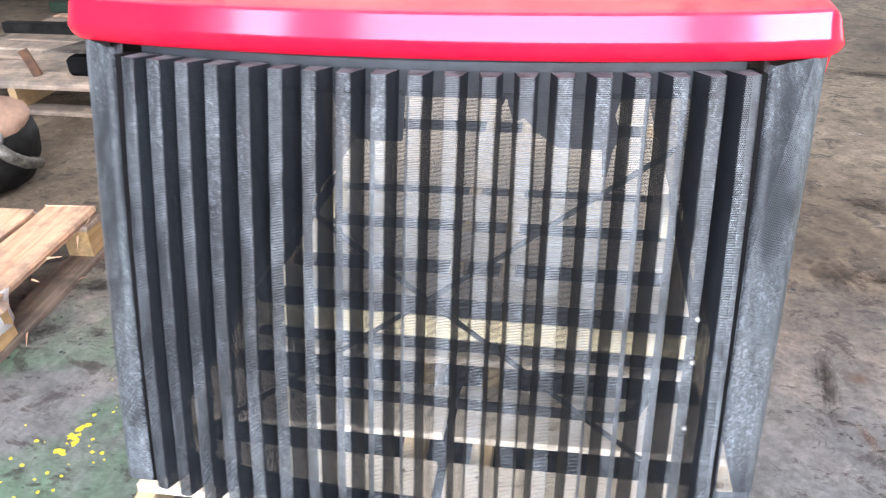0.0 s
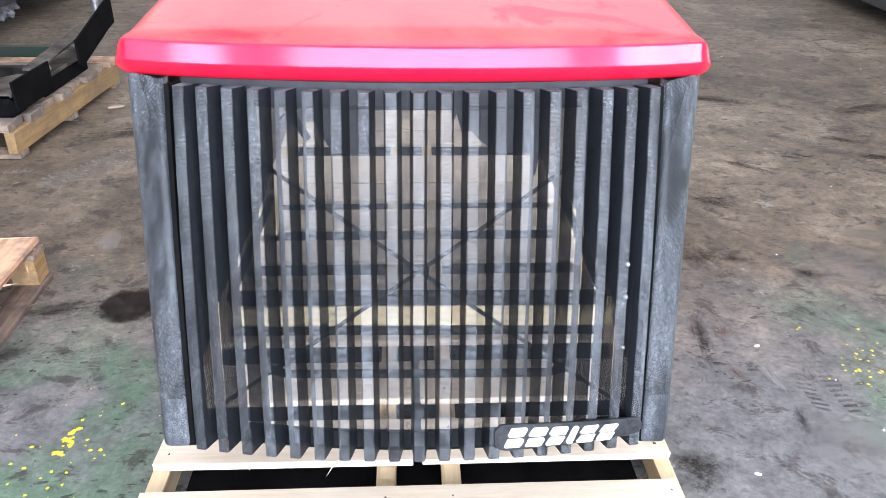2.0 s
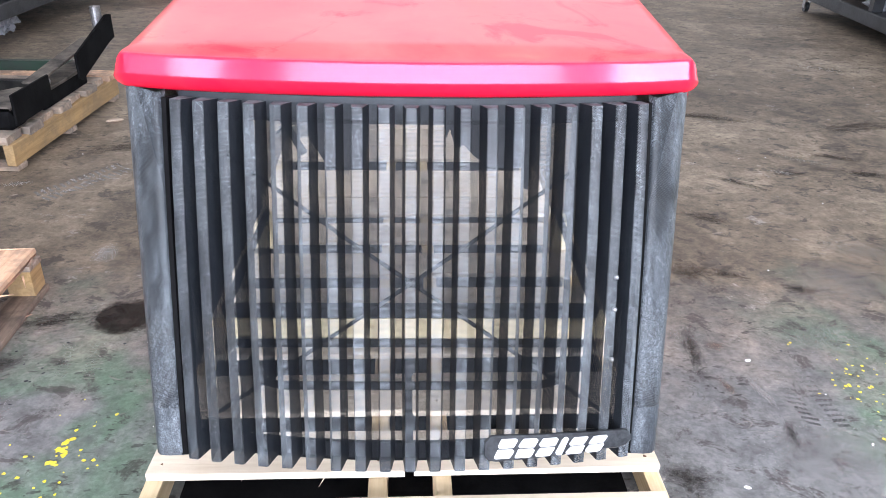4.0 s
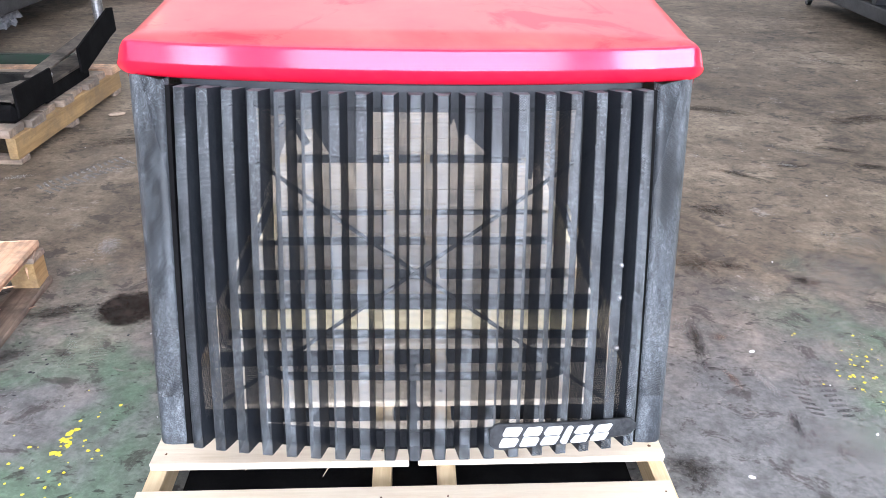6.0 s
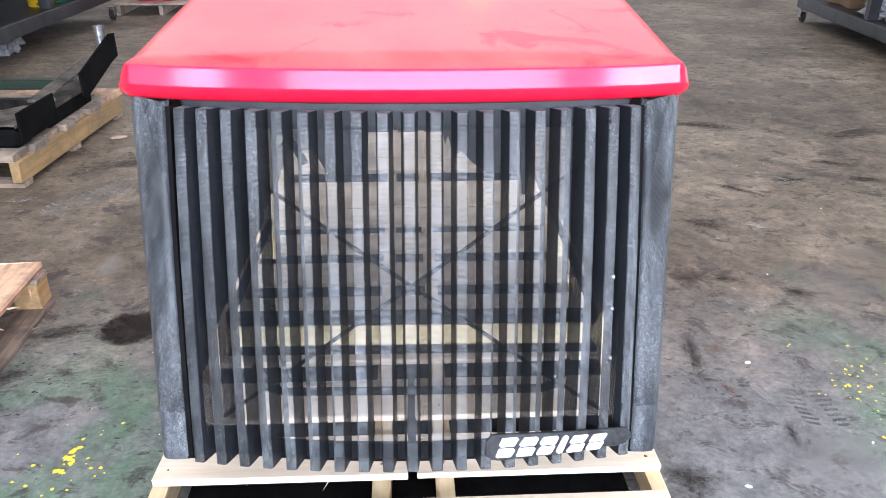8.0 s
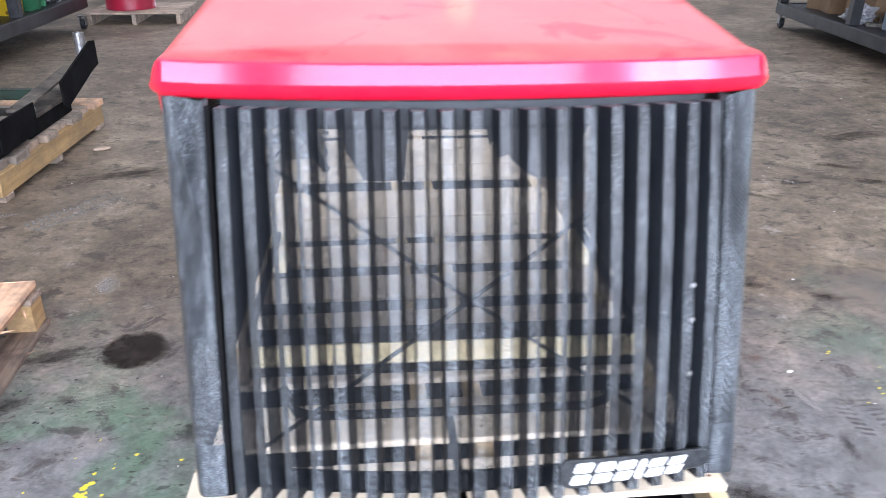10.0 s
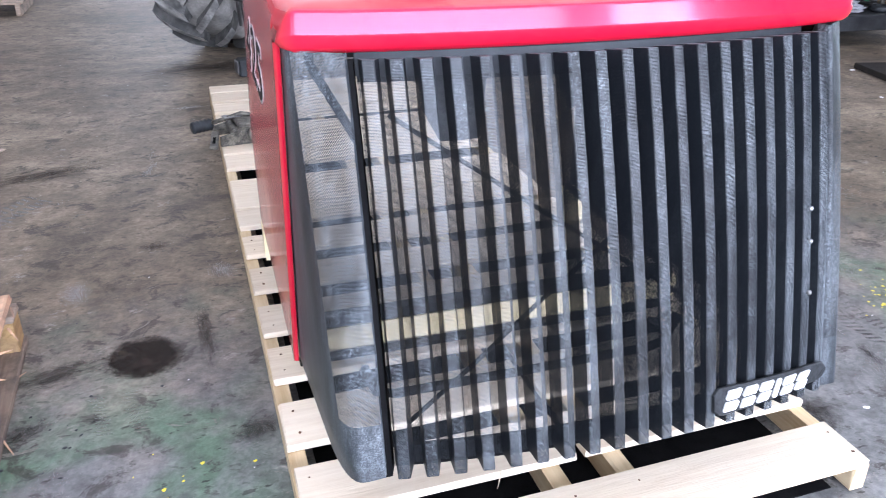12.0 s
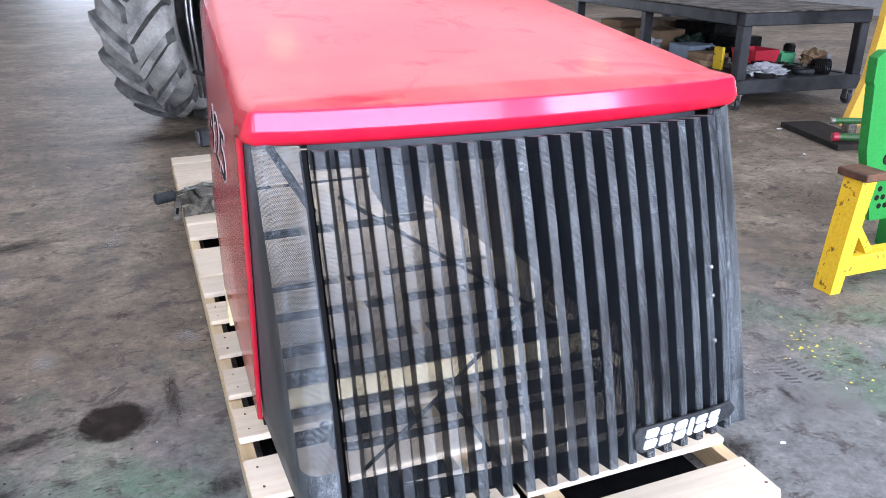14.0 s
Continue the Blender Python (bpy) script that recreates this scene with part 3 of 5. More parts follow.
def slat(i):
    """One channel of perforated sheet: a face with eased edges, two deep splayed sides, and closed ends."""
    bm = bmesh.new()
    uv = bm.loops.layers.uv.new("UVMap")
    vs = [s * LENGTH for s in ROWS_S]
    turn = [(FACE - EASE * (1 - math.sin(a)), EASE * (1 - math.cos(a))) for a in (math.pi / 2, 1.15, 0.75, 0.35, 0.0)]
    edge = [(-x, d) for x, d in turn] + [(x, d) for x, d in turn[::-1]]
    us = [x + FACE for x, d in edge]
    rnd = random.Random(i + 40)
    lean = rnd.uniform(-0.0012, 0.0012)
    front, left, right = [], [], []
    for s in ROWS_S:
        c = slat_mid(i, s) + lean * math.sin(s * 3.1) + rnd.uniform(-0.0003, 0.0003)
        low = 0.012 if s == 0 else s
        front.append([grille_point(c + x, s, d) for x, d in edge])
        left.append([grille_point(c - FACE - SPLAY, low, DEPTH), grille_point(c - FACE, s, EASE)])
        right.append([grille_point(c + FACE, s, EASE), grille_point(c + FACE + SPLAY, low, DEPTH)])
    strip(bm, front, uv, us, vs, 0, True)
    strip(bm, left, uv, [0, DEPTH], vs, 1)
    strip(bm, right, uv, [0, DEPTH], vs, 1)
    for k, mat in ((0, 1), (-1, 2)):
        ring = [bm.verts.new(p) for p in [left[k][0]] + front[k] + [right[k][1]]]
        f = bm.faces.new(ring)
        f.material_index = mat
        for lp in f.loops:
            lp[uv].uv = (lp.vert.co.x, lp.vert.co.y)
    return bm


grille = new("grille")
grille.parent = hood
tagged(grille, "dusty black perforated steel grille of upright channels")


def grille_frame():
    bm = bmesh.new()
    # rails behind the channels, top and bottom, and the two upright edges
    # the thin upper rail draws the shadow edge below the dusty top rail
    for s0, s1, b0, b1 in ((-0.006, 0.050, 0.064, 0.078), (0.948, 0.958, 0.064, 0.078)):
        n = 24
        prev = None
        for k in range(n + 1):
            x = -0.503 + 1.006 * k / n
            q = [bm.verts.new(grille_point(x, a, b)) for a, b in ((s0, b0), (s0, b1), (s1, b1), (s1, b0))]
            if prev:
                for j in range(4):
                    bm.faces.new((prev[j], prev[(j + 1) % 4], q[(j + 1) % 4], q[j]))
            else:
                bm.faces.new(q[::-1])
            prev = q
        bm.faces.new(prev)
    for sx in (-1, 1):
        prev = None
        for s in ROWS_S:
            q = [bm.verts.new(grille_point(sx * 0.503, s, b) + Vector((sx * d, 0, 0))) for d, b in ((0.002, 0.016), (0.016, 0.016), (0.016, 0.07), (0.002, 0.07))]
            if prev:
                for j in range(4):
                    bm.faces.new((prev[j], prev[(j + 1) % 4], q[(j + 1) % 4], q[j]))
            else:
                bm.faces.new(q[::-1])
            prev = q
        bm.faces.new(prev)
    return bm


part("frame", grille_frame(), M_MATBLACK, grille, "black painted steel grille frame")
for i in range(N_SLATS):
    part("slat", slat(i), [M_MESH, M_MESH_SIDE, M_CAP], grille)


def top_rail():
    """The sheet rail behind the channels' upper ends, bent forward above them into a ledge."""
    bm = bmesh.new()
    n = 30
    prev = None
    for k in range(n + 1):
        x = -0.503 + 1.006 * k / n
        a, b = grille_point(x, 0.9585, 0.066), grille_point(x, 1.0, 0.060)
        pts = [a, b, b + Vector((0, 0.004, 0.012)), b + Vector((0, 0.012, 0.019)), b + Vector((0, 0.045, 0.026)), b + Vector((0, 0.045, 0.022)), b + Vector((0, 0.014, 0.010)), a + Vector((0, 0.010, 0.0))]
        q = [bm.verts.new(p) for p in pts]
        if prev:
            for j in range(len(q)):
                bm.faces.new((prev[j], prev[(j + 1) % len(q)], q[(j + 1) % len(q)], q[j]))
        prev = q
    return bm


part("top_rail", top_rail(), M_RAIL, grille, "dusty blue-grey steel rail over the channels, darkened by the lip's shade")


def recess(i):
    """The perforated strip at the bottom of a groove between two channels."""
    bm = bmesh.new()
    uv = bm.loops.layers.uv.new("UVMap")
    rows = []
    for s in ROWS_S:
        a = slat_mid(i, s) + FACE + SPLAY if i >= 0 else -0.503
        b = slat_mid(i + 1, s) - FACE - SPLAY if i < N_SLATS - 1 else 0.503
        rows.append([grille_point(a, 0.008 + s * 0.988, DEPTH), grille_point(b, 0.008 + s * 0.988, DEPTH)])
    strip(bm, rows, uv, [0, 0.022], [s * LENGTH for s in ROWS_S])
    return bm


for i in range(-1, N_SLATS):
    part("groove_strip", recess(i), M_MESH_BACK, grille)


def corner_panel(side):
    """The perforated corner that wraps from the grille's edge to the red side."""
    bm = bmesh.new()
    uv = bm.loops.layers.uv.new("UVMap")
    rows, vs, us = [], [], None
    for s in ROWS_S:
        p0 = grille_point(0.503, s) + Vector((0.008, 0.010, 0))
        p0.z = 0.30 + (1.074 - 0.30) * s
        p1 = Vector((0.592 + 0.023 * s, 0.0 + 0.27 * s - 0.05 * s * (1 - s), 0.287 + (1.073 - 0.287) * s))
        p2 = Vector((0.6115, 0.5750 - 0.2346 * s, 0.225 + (1.073 - 0.225) * s))
        a, b = p1.lerp(p0, 0.45), p1.lerp(p2, 0.30 + 0.25 * s)
        row = [p0 + Vector((-0.003, 0.030, 0)), p0 + Vector((0, 0.008, 0)), p0 + Vector((0.008, 0.0, 0)), p0.lerp(a, 0.5), a]
        for k in range(1, 8):
            t = k / 8
            row.append(a * (1 - t) ** 2 + p1 * 2 * t * (1 - t) + b * t * t)
        row += [b, b.lerp(p2, 0.5), p2]
        rows.append([Vector((side * p.x, p.y, p.z)) for p in row])
        vs.append(s * LENGTH)
        if us is None:
            us = [0.0]
            for p, q in zip(row, row[1:]):
                us.append(us[-1] + (q - p).length)
    # the lower edge turns under
    foot = [Vector((p.x * 0.985, p.y + 0.012, p.z - 0.012)) for p in rows[0]]
    strip(bm, [foot] + rows, uv, us, [-0.02] + vs)
    # the part that turns back along the side is unpierced
    for f in bm.faces:
        f.material_index = 1 if min(lp[uv].uv.x for lp in f.loops) > us[8] - 1e-4 or max(lp[uv].uv.y for lp in f.loops) < 0.12 else 0
    return bm


for side in (-1, 1):
    part("corner_panel", corner_panel(side), [M_PANEL, M_PANEL_SIDE], hood, "dusty black perforated corner panel", True)


def top_z(y):
    return 1.145 + 0.135 * (y - 0.28)


def half_width(y, z):
    k = min(max((z - 0.6) / 0.6, 0), 1) * min(max((y - 0.3) / 1.2, 0), 1)
    return 0.626 - 0.030 * k


def front_y(z):
    """Where the red side begins, which slants back towards the bottom."""
    return 0.335 + max(0.0, 1.075 - z) * 0.279


REAR = 1.52


def lip_bow(x):
    return 0.055 * (1 - (x / 0.62) ** 2)


# the rolled front edge: distance outward from its outline, and height over its lower rim
LIP = [(-0.034, 0.0), (-0.030, -0.006), (-0.008, -0.004), (0.000, 0.002), (0.0045, 0.009), (0.0075, 0.018), (0.0092, 0.028), (0.0096, 0.032), (0.0092, 0.0345), (0.0085, 0.037), (0.0012, 0.0715), (0.0006, 0.0735), (-0.0015, 0.0775), (-0.006, 0.081), (-0.016, 0.0835)]


def hood_shell():
    """Sides, rounded shoulders and top as one bent sheet; the front rolls down into a lip."""
    bm = bmesh.new()
    side_steps, arc, top_steps, r = 9, 7, 16, 0.055
    stations = [0, .012, .03, .08, .15, .25, .4, .55, .7, .85, 1.0]

    def sheet(kind, f):
        pts = []
        for t in stations:
            if kind == "side":
                z0 = 0.225 + (1.075 - 0.225) * f
                y = front_y(z0) + (REAR - front_y(z0)) * t
                z = 0.225 + (top_z(y) - r - 0.225) * f
                pts.append(Vector((-half_width(y, z), y, z)))
            elif kind == "arc":
                y = 0.345 - 0.02 * f + (REAR - 0.345 + 0.02 * f) * t
                h = half_width(y, top_z(y))
                a = f * math.pi / 2
                pts.append(Vector((-(h - r) - r * math.cos(a), y - lip_bow(h - r) * 0.5 * f * (1 - t), top_z(y) - r + r * math.sin(a))))
            else:
                y0 = 0.325 + (REAR - 0.325) * t
                h = half_width(y0, top_z(y0)) - r
                x = -h + 2 * h * f
                y = y0 - (lip_bow(x) - lip_bow(h) * 0.5) * (1 - t)
                pts.append(Vector((x, y, top_z(y0) + 0.012 * (1 - (x / h) ** 2))))
        return pts

    def rolled(p, out, limit, power=40, lift=0.0):
        rise = min(1.0, (limit.z - 1.070 - lift) / 0.0777)
        pts = [Vector((p[0], p[1], 1.0695 + lift + 0.93 * h * rise)) + out * o for o, h in LIP]
        gap = limit - pts[-1]
        return [q + gap * 0.9 * max(0.0, k / (len(LIP) - 1)) ** power for k, q in enumerate(pts)]

    def flush(pts):
        return [Vector((max(p.x, -0.6262), p.y, p.z)) for p in pts]

    sides = [sheet("side", k / side_steps) for k in range(side_steps + 1)]
    full = []
    c = sides[-1]
    full.append(flush(rolled((-0.6166, 0.338), Vector((-1, 0, 0)), c[0], 2, 0.006)) + c)
    for k in range(1, arc):
        a = k / arc * math.pi / 2
        c = sheet("arc", k / arc)
        full.append(flush(rolled((-0.588 - 0.0286 * math.cos(a), 0.278 - 0.027 * math.sin(a)), Vector((-math.cos(a), -math.sin(a), 0)), c[0], 2 + 5.0 * k, 0.005 - 0.0004 * k)) + c)
    for k in range(top_steps + 1):
        c = sheet("top", k / top_steps)
        x = -0.588 + 1.176 * k / top_steps
        full.append(rolled((x, 0.251 - (lip_bow(x) - lip_bow(0.588))), Vector((0.16 * x, -1, 0)).normalized(), c[0], 40, max(0.0, abs(x) - 0.5) * 0.025) + c)

    def mirror(cols):
        return [[Vector((-p.x, p.y, p.z)) for p in c] for c in cols]

    full += mirror(reversed(full[:arc]))
    for cols in (sides, full, mirror(sides)):
        vr = [[bm.verts.new(p) for p in c] for c in cols]
        for a, b in zip(vr, vr[1:]):
            for i in range(len(a) - 1):
                f = bm.faces.new((a[i], b[i], b[i + 1], a[i + 1]))
                f.smooth = True
    bmesh.ops.remove_doubles(bm, verts=bm.verts, dist=0.0002)
    return bm


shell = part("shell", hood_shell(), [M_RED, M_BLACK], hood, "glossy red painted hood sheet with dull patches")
thick = shell.modifiers.new("thickness", 'SOLIDIFY')
thick.thickness = 0.004
thick.offset = -1
thick.material_offset = 1
thick.material_offset_rim = 1


def flange(side):
    """The red edge that faces forward along the corner panel."""
    bm = bmesh.new()
    prev = None
    for k in range(13):
        z = 0.225 + (1.078 - 0.225) * k / 12
        y = front_y(z)
        h = half_width(0.3, z)
        q = [bm.verts.new((side * (h + d), y + dy, z)) for d, dy in ((0.001, 0.004), (0.0, -0.018), (-0.0115, -0.024), (-0.0120, 0.002))]
        if prev:
            for j in range(4):
                f = bm.faces.new((prev[j], prev[(j + 1) % 4], q[(j + 1) % 4], q[j]))
                f.smooth = True
                f.material_index = 1 if j > 1 else 0
        prev = q
    return bm


for side in (-1, 1):
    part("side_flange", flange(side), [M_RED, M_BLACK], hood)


def seal():
    """Black rubber strip between the lip and the grille."""
    bm = bmesh.new()
    prev = None
    for k in range(25):
        x = -0.50 + 1.0 * k / 24
        y = grille_point(x, 1.0).y
        q = [bm.verts.new((x, y + a, z)) for a, z in ((0.085, 1.052), (0.085, 1.085), (0.12, 1.085), (0.12, 1.052))]
        if prev:
            for j in range(4):
                bm.faces.new((prev[j], prev[(j + 1) % 4], q[(j + 1) % 4], q[j]))
        prev = q
    return bm


part("rubber_seal", seal(), M_BLACK, hood, "black rubber strip under the lip")

# crossed rods behind the grille
for a, b in (((-0.43, 0.247, 0.945), (0.458, 0.083, 0.347)), ((0.42, 0.243, 0.935), (-0.445, 0.080, 0.347))):
    bm = bmesh.new()
    add_path(bm, [Vector(a).lerp(Vector(b), k / 6) + Vector((0, 0.003 * math.sin(k * 2.1), -0.006 * math.sin(math.pi * k / 6))) for k in range(7)], 0.0048)
    part("brace_rod", bm, M_BLACK, hood, "thin black crossed rod", True)

# inner steel frame that carries the shell on the timber
bm = bmesh.new()
add_path(bm, [(-0.46, 0.475, 0.22), (-0.43, 0.475, 0.140), (-0.38, 0.475, 0.124), (0.0, 0.475, 0.122), (0.38, 0.475, 0.124), (0.43, 0.475, 0.140), (0.46, 0.475, 0.22)], 0.013, 10)
part("inner_tube", bm, M_BLACK, hood, "bent black steel tube inside the hood")
for side in (-1, 1):
    part("inner_rail", box(side * 0.59 - 0.01, side * 0.59 + 0.01, 0.72, 1.48, 0.214, 0.244, 0.004), M_BLACK, hood, "black steel rail along the inside of the hood")
part("cross_bar", box(-0.60, 0.60, 0.735, 0.775, 0.1915, 0.228, 0.003), M_BLACK, hood, "black steel bar across the hood")
# dark strip added for the shade in the gap before the packing beam
part("cross_bar", box(-0.60, 0.60, 0.6985, 0.7325, 0.1035, 0.1165, 0.002), M_BLACK, hood, "flat black strip drawing the shade in front of the packing beam")
# ragged sheet brackets hanging under the hood's top
for outline in ([(-0.30, 1.17), (-0.275, 0.93), (-0.268, 0.851), (-0.225, 0.771), (-0.174, 0.768), (-0.123, 0.770), (-0.116, 0.834), (-0.108, 0.916), (-0.085, 0.970), (0.017, 0.998), (0.024, 1.17)],
                [(0.044, 1.17), (0.055, 0.984), (0.083, 0.916), (0.093, 0.855), (0.102, 0.878), (0.117, 0.824), (0.140, 0.834), (0.166, 0.805), (0.213, 0.770), (0.304, 0.770), (0.309, 0.708), (0.319, 0.708), (0.326, 0.772), (0.340, 0.801), (0.324, 0.848), (0.337, 0.894), (0.358, 1.02), (0.358, 1.17)]):
    bm = bmesh.new()
    add_prism(bm, outline, 0.005, pose(0, 0.58, 0))
    part("inner_bracket", bm, M_REARSHEET, hood, "dull grey sheet bracket hanging inside the hood")
bm = bmesh.new()
add_path(bm, [(-0.475, 1.0, 0.885), (-0.443, 1.0, 0.826), (-0.381, 1.0, 0.710), (-0.352, 1.0, 0.655)], 0.013, 8)
add_path(bm, [(-0.475, 1.0, 0.885), (-0.475, 1.0, 1.15)], 0.013, 8)
part("inner_strut", bm, M_BLACK, hood, "black steel strut inside the hood")

# small bolts on the last channel
for s in (0.455, 0.545, 0.31):
    bm = bmesh.new()
    bmesh.ops.create_uvsphere(bm, u_segments=10, v_segments=6, radius=0.0055, matrix=Matrix.Translation(grille_point(slat_mid(17, s) + 0.006, s, -0.001)))
    part("bolt_head", bm, M_STEEL, grille, "small bright bolt head", True)

# the torn badge: a rounded black plate with six slanted white blocks, chipped and split
def badge_point(x, s, lift):
    return grille_point(x, s) + Vector((0.28 * x, -0.95, 0.28)) * lift


def badge():
    bm = bmesh.new()
    n = 28
    rings = []
    for k in range(n + 1):
        t = k / n
        x = 0.166 + (0.502 - 0.166) * t
        e = min(1.0, min(t, 1 - t) * 14)
        squeeze = 0.018 * (1 - math.sqrt(max(0.0, 1 - (1 - e) ** 2)))
        low, high = 0.030 + 0.012 * t + squeeze + 0.0012 * math.sin(k * 1.7), 0.112 - 0.018 * t - squeeze
        rings.append([bm.verts.new(badge_point(x, s, d)) for s, d in ((low, 0.002), (low, 0.009), (low + 0.004, 0.0115), (high - 0.004, 0.0115), (high, 0.009), (high, 0.002))])
    for a, b in zip(rings, rings[1:]):
        for j in range(6):
            bm.faces.new((a[j], b[j], b[(j + 1) % 6], a[(j + 1) % 6]))
    bm.faces.new(rings[0][::-1])
    bm.faces.new(rings[-1])
    return bm


plate = part("badge_plate", badge(), M_BADGE, hood, "broken black name plate with worn white raised shapes")


def badge_block(bm, outline):
    """A raised flat shape on the plate, from x and height pairs."""
    a = [bm.verts.new(badge_point(x, s, 0.0112)) for x, s in outline]
    b = [bm.verts.new(badge_point(x, s, 0.0150)) for x, s in outline]
    bm.faces.new(b)
    n = len(a)
    for j in range(n):
        bm.faces.new((a[j], a[(j + 1) % n], b[(j + 1) % n], b[j]))


rnd = random.Random(17)
x0 = 0.186
for k in range(6):
    w = 0.015 if k == 3 else 0.037
    s0, s1 = 0.042 - 0.0005 * k, 0.101 - 0.0028 * k
    lean = 0.014
    bm = bmesh.new()
    # each block is split across by a dark slit, its corners knocked off
    for f0, f1 in ((0.0, 0.46), (0.54, 1.0)) if k != 3 else ((0.0, 1.0),):
        c = [rnd.uniform(0.001, 0.005) for _ in range(4)]
        lo, hi = s0 + (s1 - s0) * f0, s0 + (s1 - s0) * f1
        xl, xh = x0 + lean * f0, x0 + lean * f1
        badge_block(bm, [(xl + c[0], lo), (xl + w - c[1], lo), (xl + w, lo + c[1] * 1.5), (xh + w, hi - c[2] * 1.5), (xh + w - c[2], hi), (xh + c[3], hi), (xh, hi - c[3] * 1.5), (xl, lo + c[0] * 1.5)])
    part("white_block", bm, M_WHITE, plate, "worn white raised block")
    x0 += w + 0.0085


# model number on the side
def lettering(text, size, depth):
    cu = bpy.data.curves.new("lettering", 'FONT')
    cu.body = text
    cu.size = size
    cu.extrude = depth
    cu.shear = 0.25
    cu.fill_mode = 'BOTH'
    cu.resolution_u = 3
    tmp = new("lettering", cu)
    bpy.context.view_layer.update()
    me = bpy.data.meshes.new_from_object(tmp.evaluated_get(bpy.context.evaluated_depsgraph_get()))
    bpy.data.objects.remove(tmp)
    return me


for mat, grow, out, name in ((M_WHITE, 0.010, 0.0009, "number_outline"), (M_BLACK, 0.0, 0.0018, "number")):
    cu_me = lettering("425", 0.30, 0.0006)
    if grow:
        bmx = bmesh.new()
        bmx.from_mesh(cu_me)
        bmx.normal_update()
        bmesh.ops.remove_doubles(bmx, verts=bmx.verts, dist=0.0001)
        for v in bmx.verts:
            n = Vector((0, 0, 0))
            for f in v.link_faces:
                if abs(f.normal.z) < 0.5:
                    n += f.normal
            if n.length > 0:
                v.co += n.normalized() * grow
        bmx.to_mesh(cu_me)
        bmx.free()
    cu_me.materials.clear()
    cu_me.materials.append(mat)
    o = new(name, cu_me)
    o.parent = hood
    o.matrix_parent_inverse = Matrix()
    # laid on the side sheet
    for v in cu_me.vertices:
        y, z = 1.42 - 1.4 * v.co.x, 0.825 + 0.76 * v.co.y
        v.co = (-half_width(y, z) - out - v.co.z, y, z)
    tagged(o, "black number with a white outline on the red side")


# the new pallet, two frames side by side under continuous boards
pallet = thing("pallet", "new pale pine pallet with spaced deck boards under the hood", "pallet", pose(0, 0, 0, 0, 0, 1.1))
EDGES = [(0.143, 0.303), (0.385, 0.565), (0.669, 0.835), (0.917, 1.092), (1.202, 1.368), (1.476, 1.652), (1.75, 1.926), (1.944, 2.285), (2.456, 2.652), (2.668, 2.942), (2.958, 3.14), (3.265, 3.4), (3.47, 3.67), (3.73, 3.92), (3.95, 4.12)]
for k, (y0, y1) in enumerate(EDGES):
    for x0, x1 in ((-0.668, -0.010), (0.014, 0.662)) if y0 < 0.60 else ((-0.668, 0.662),):
        part("deck_board", rough_board(x0, x1, y0, y1, 0.082, 0.102, k * 7 + int(x0 > 0)), M_PINE, pallet)
part("front_board", rough_board(-0.676, 0.648, -0.095, 0.056, 0.082, 0.102, 91), M_PINE, pallet)
for x in (-0.671, -0.100, 0.065, 0.619):
    part("runner", rough_board(x, x + 0.044, -0.085, 4.10, 0.0045, 0.081, int(x * 100) + 500), M_PINE_Y, pallet)
for a, b in (((-0.205, 0.145, 0.104), (-0.228, 0.112, 0.084)), ((-0.42, 0.143, 0.100), (-0.425, 0.131, 0.090))):
    part("splinter", tube(a, b, 0.0024, 5, 0.0006), M_PINE, pallet)
# nails on the boards
nails = bmesh.new()
rnd = random.Random(4)
for y0, y1 in EDGES[:6] + [(-0.095, 0.056)]:
    for x in (-0.634, -0.078, 0.087, 0.627):
        for f in (0.25, 0.75):
            add_tube(nails, (x + rnd.uniform(-.008, .008), y0 + (y1 - y0) * f, 0.1005), (x, y0 + (y1 - y0) * f, 0.1032), 0.0032, 6)
tagged(part("nail_heads", nails, M_RUST, pallet, "small rusty nail heads"), kind="stuff")
tagged(solid("timber_beam", rough_board(-0.60, 0.63, 0.735, 0.80, 0.118, 0.190, 77), M_BEAM, "pale timber packing beam across the pallet under the hood", "timber"), group="timber packing")
for x in (-0.50, 0.02, 0.50):
    solid("wood_shim", rough_board(x, x + 0.06, 0.752, 0.79, 0.1025, 0.1175, int(x * 100) + 970, 0.001), M_OLDX, "thin wooden shim between pallet and packing beam", "timber", group="timber packing")
for x in (-0.628, 0.560):
    solid("timber_block", rough_board(x, x + 0.068, 1.40, 1.50, 0.103, 0.2235, int(x * 100) + 900), M_BEAM, "short pale timber block under the hood's rear corner", "timber", group="timber packing")
# dark sheet added to paint the shade under the deck and between boards
solid("shade_sheet", box(-0.60, 0.59, -0.06, 4.05, 0.0005, 0.004, 0), M_MATBLACK, "flat black sheet standing in for the shade under the pallet", "mat", pose(0, 0, 0, 0, 0, 1.1))


# ---------------- marks on the floor ----------------
def blob(rx, ry, seed, z, rough=0.18, n=40):
    bm = bmesh.new()
    rnd = random.Random(seed)
    ph = [rnd.uniform(0, 6.28) for _ in range(5)]
    vs = []
    for k in range(n):
        a = 2 * math.pi * k / n
        r = 1 + rough * sum(math.sin((j + 2) * a + ph[j]) / (j + 1.5) for j in range(5))
        vs.append(bm.verts.new((rx * r * math.cos(a), ry * r * math.sin(a), z)))
    bm.faces.new(vs)
    return bm


solid("oil_stain", blob(0.15, 0.15, 3, 0.0012, 0.10), M_OIL, "dark round oil stain soaked into the concrete", "stain", pose(-1.050, 1.045, 0), kind="structure")


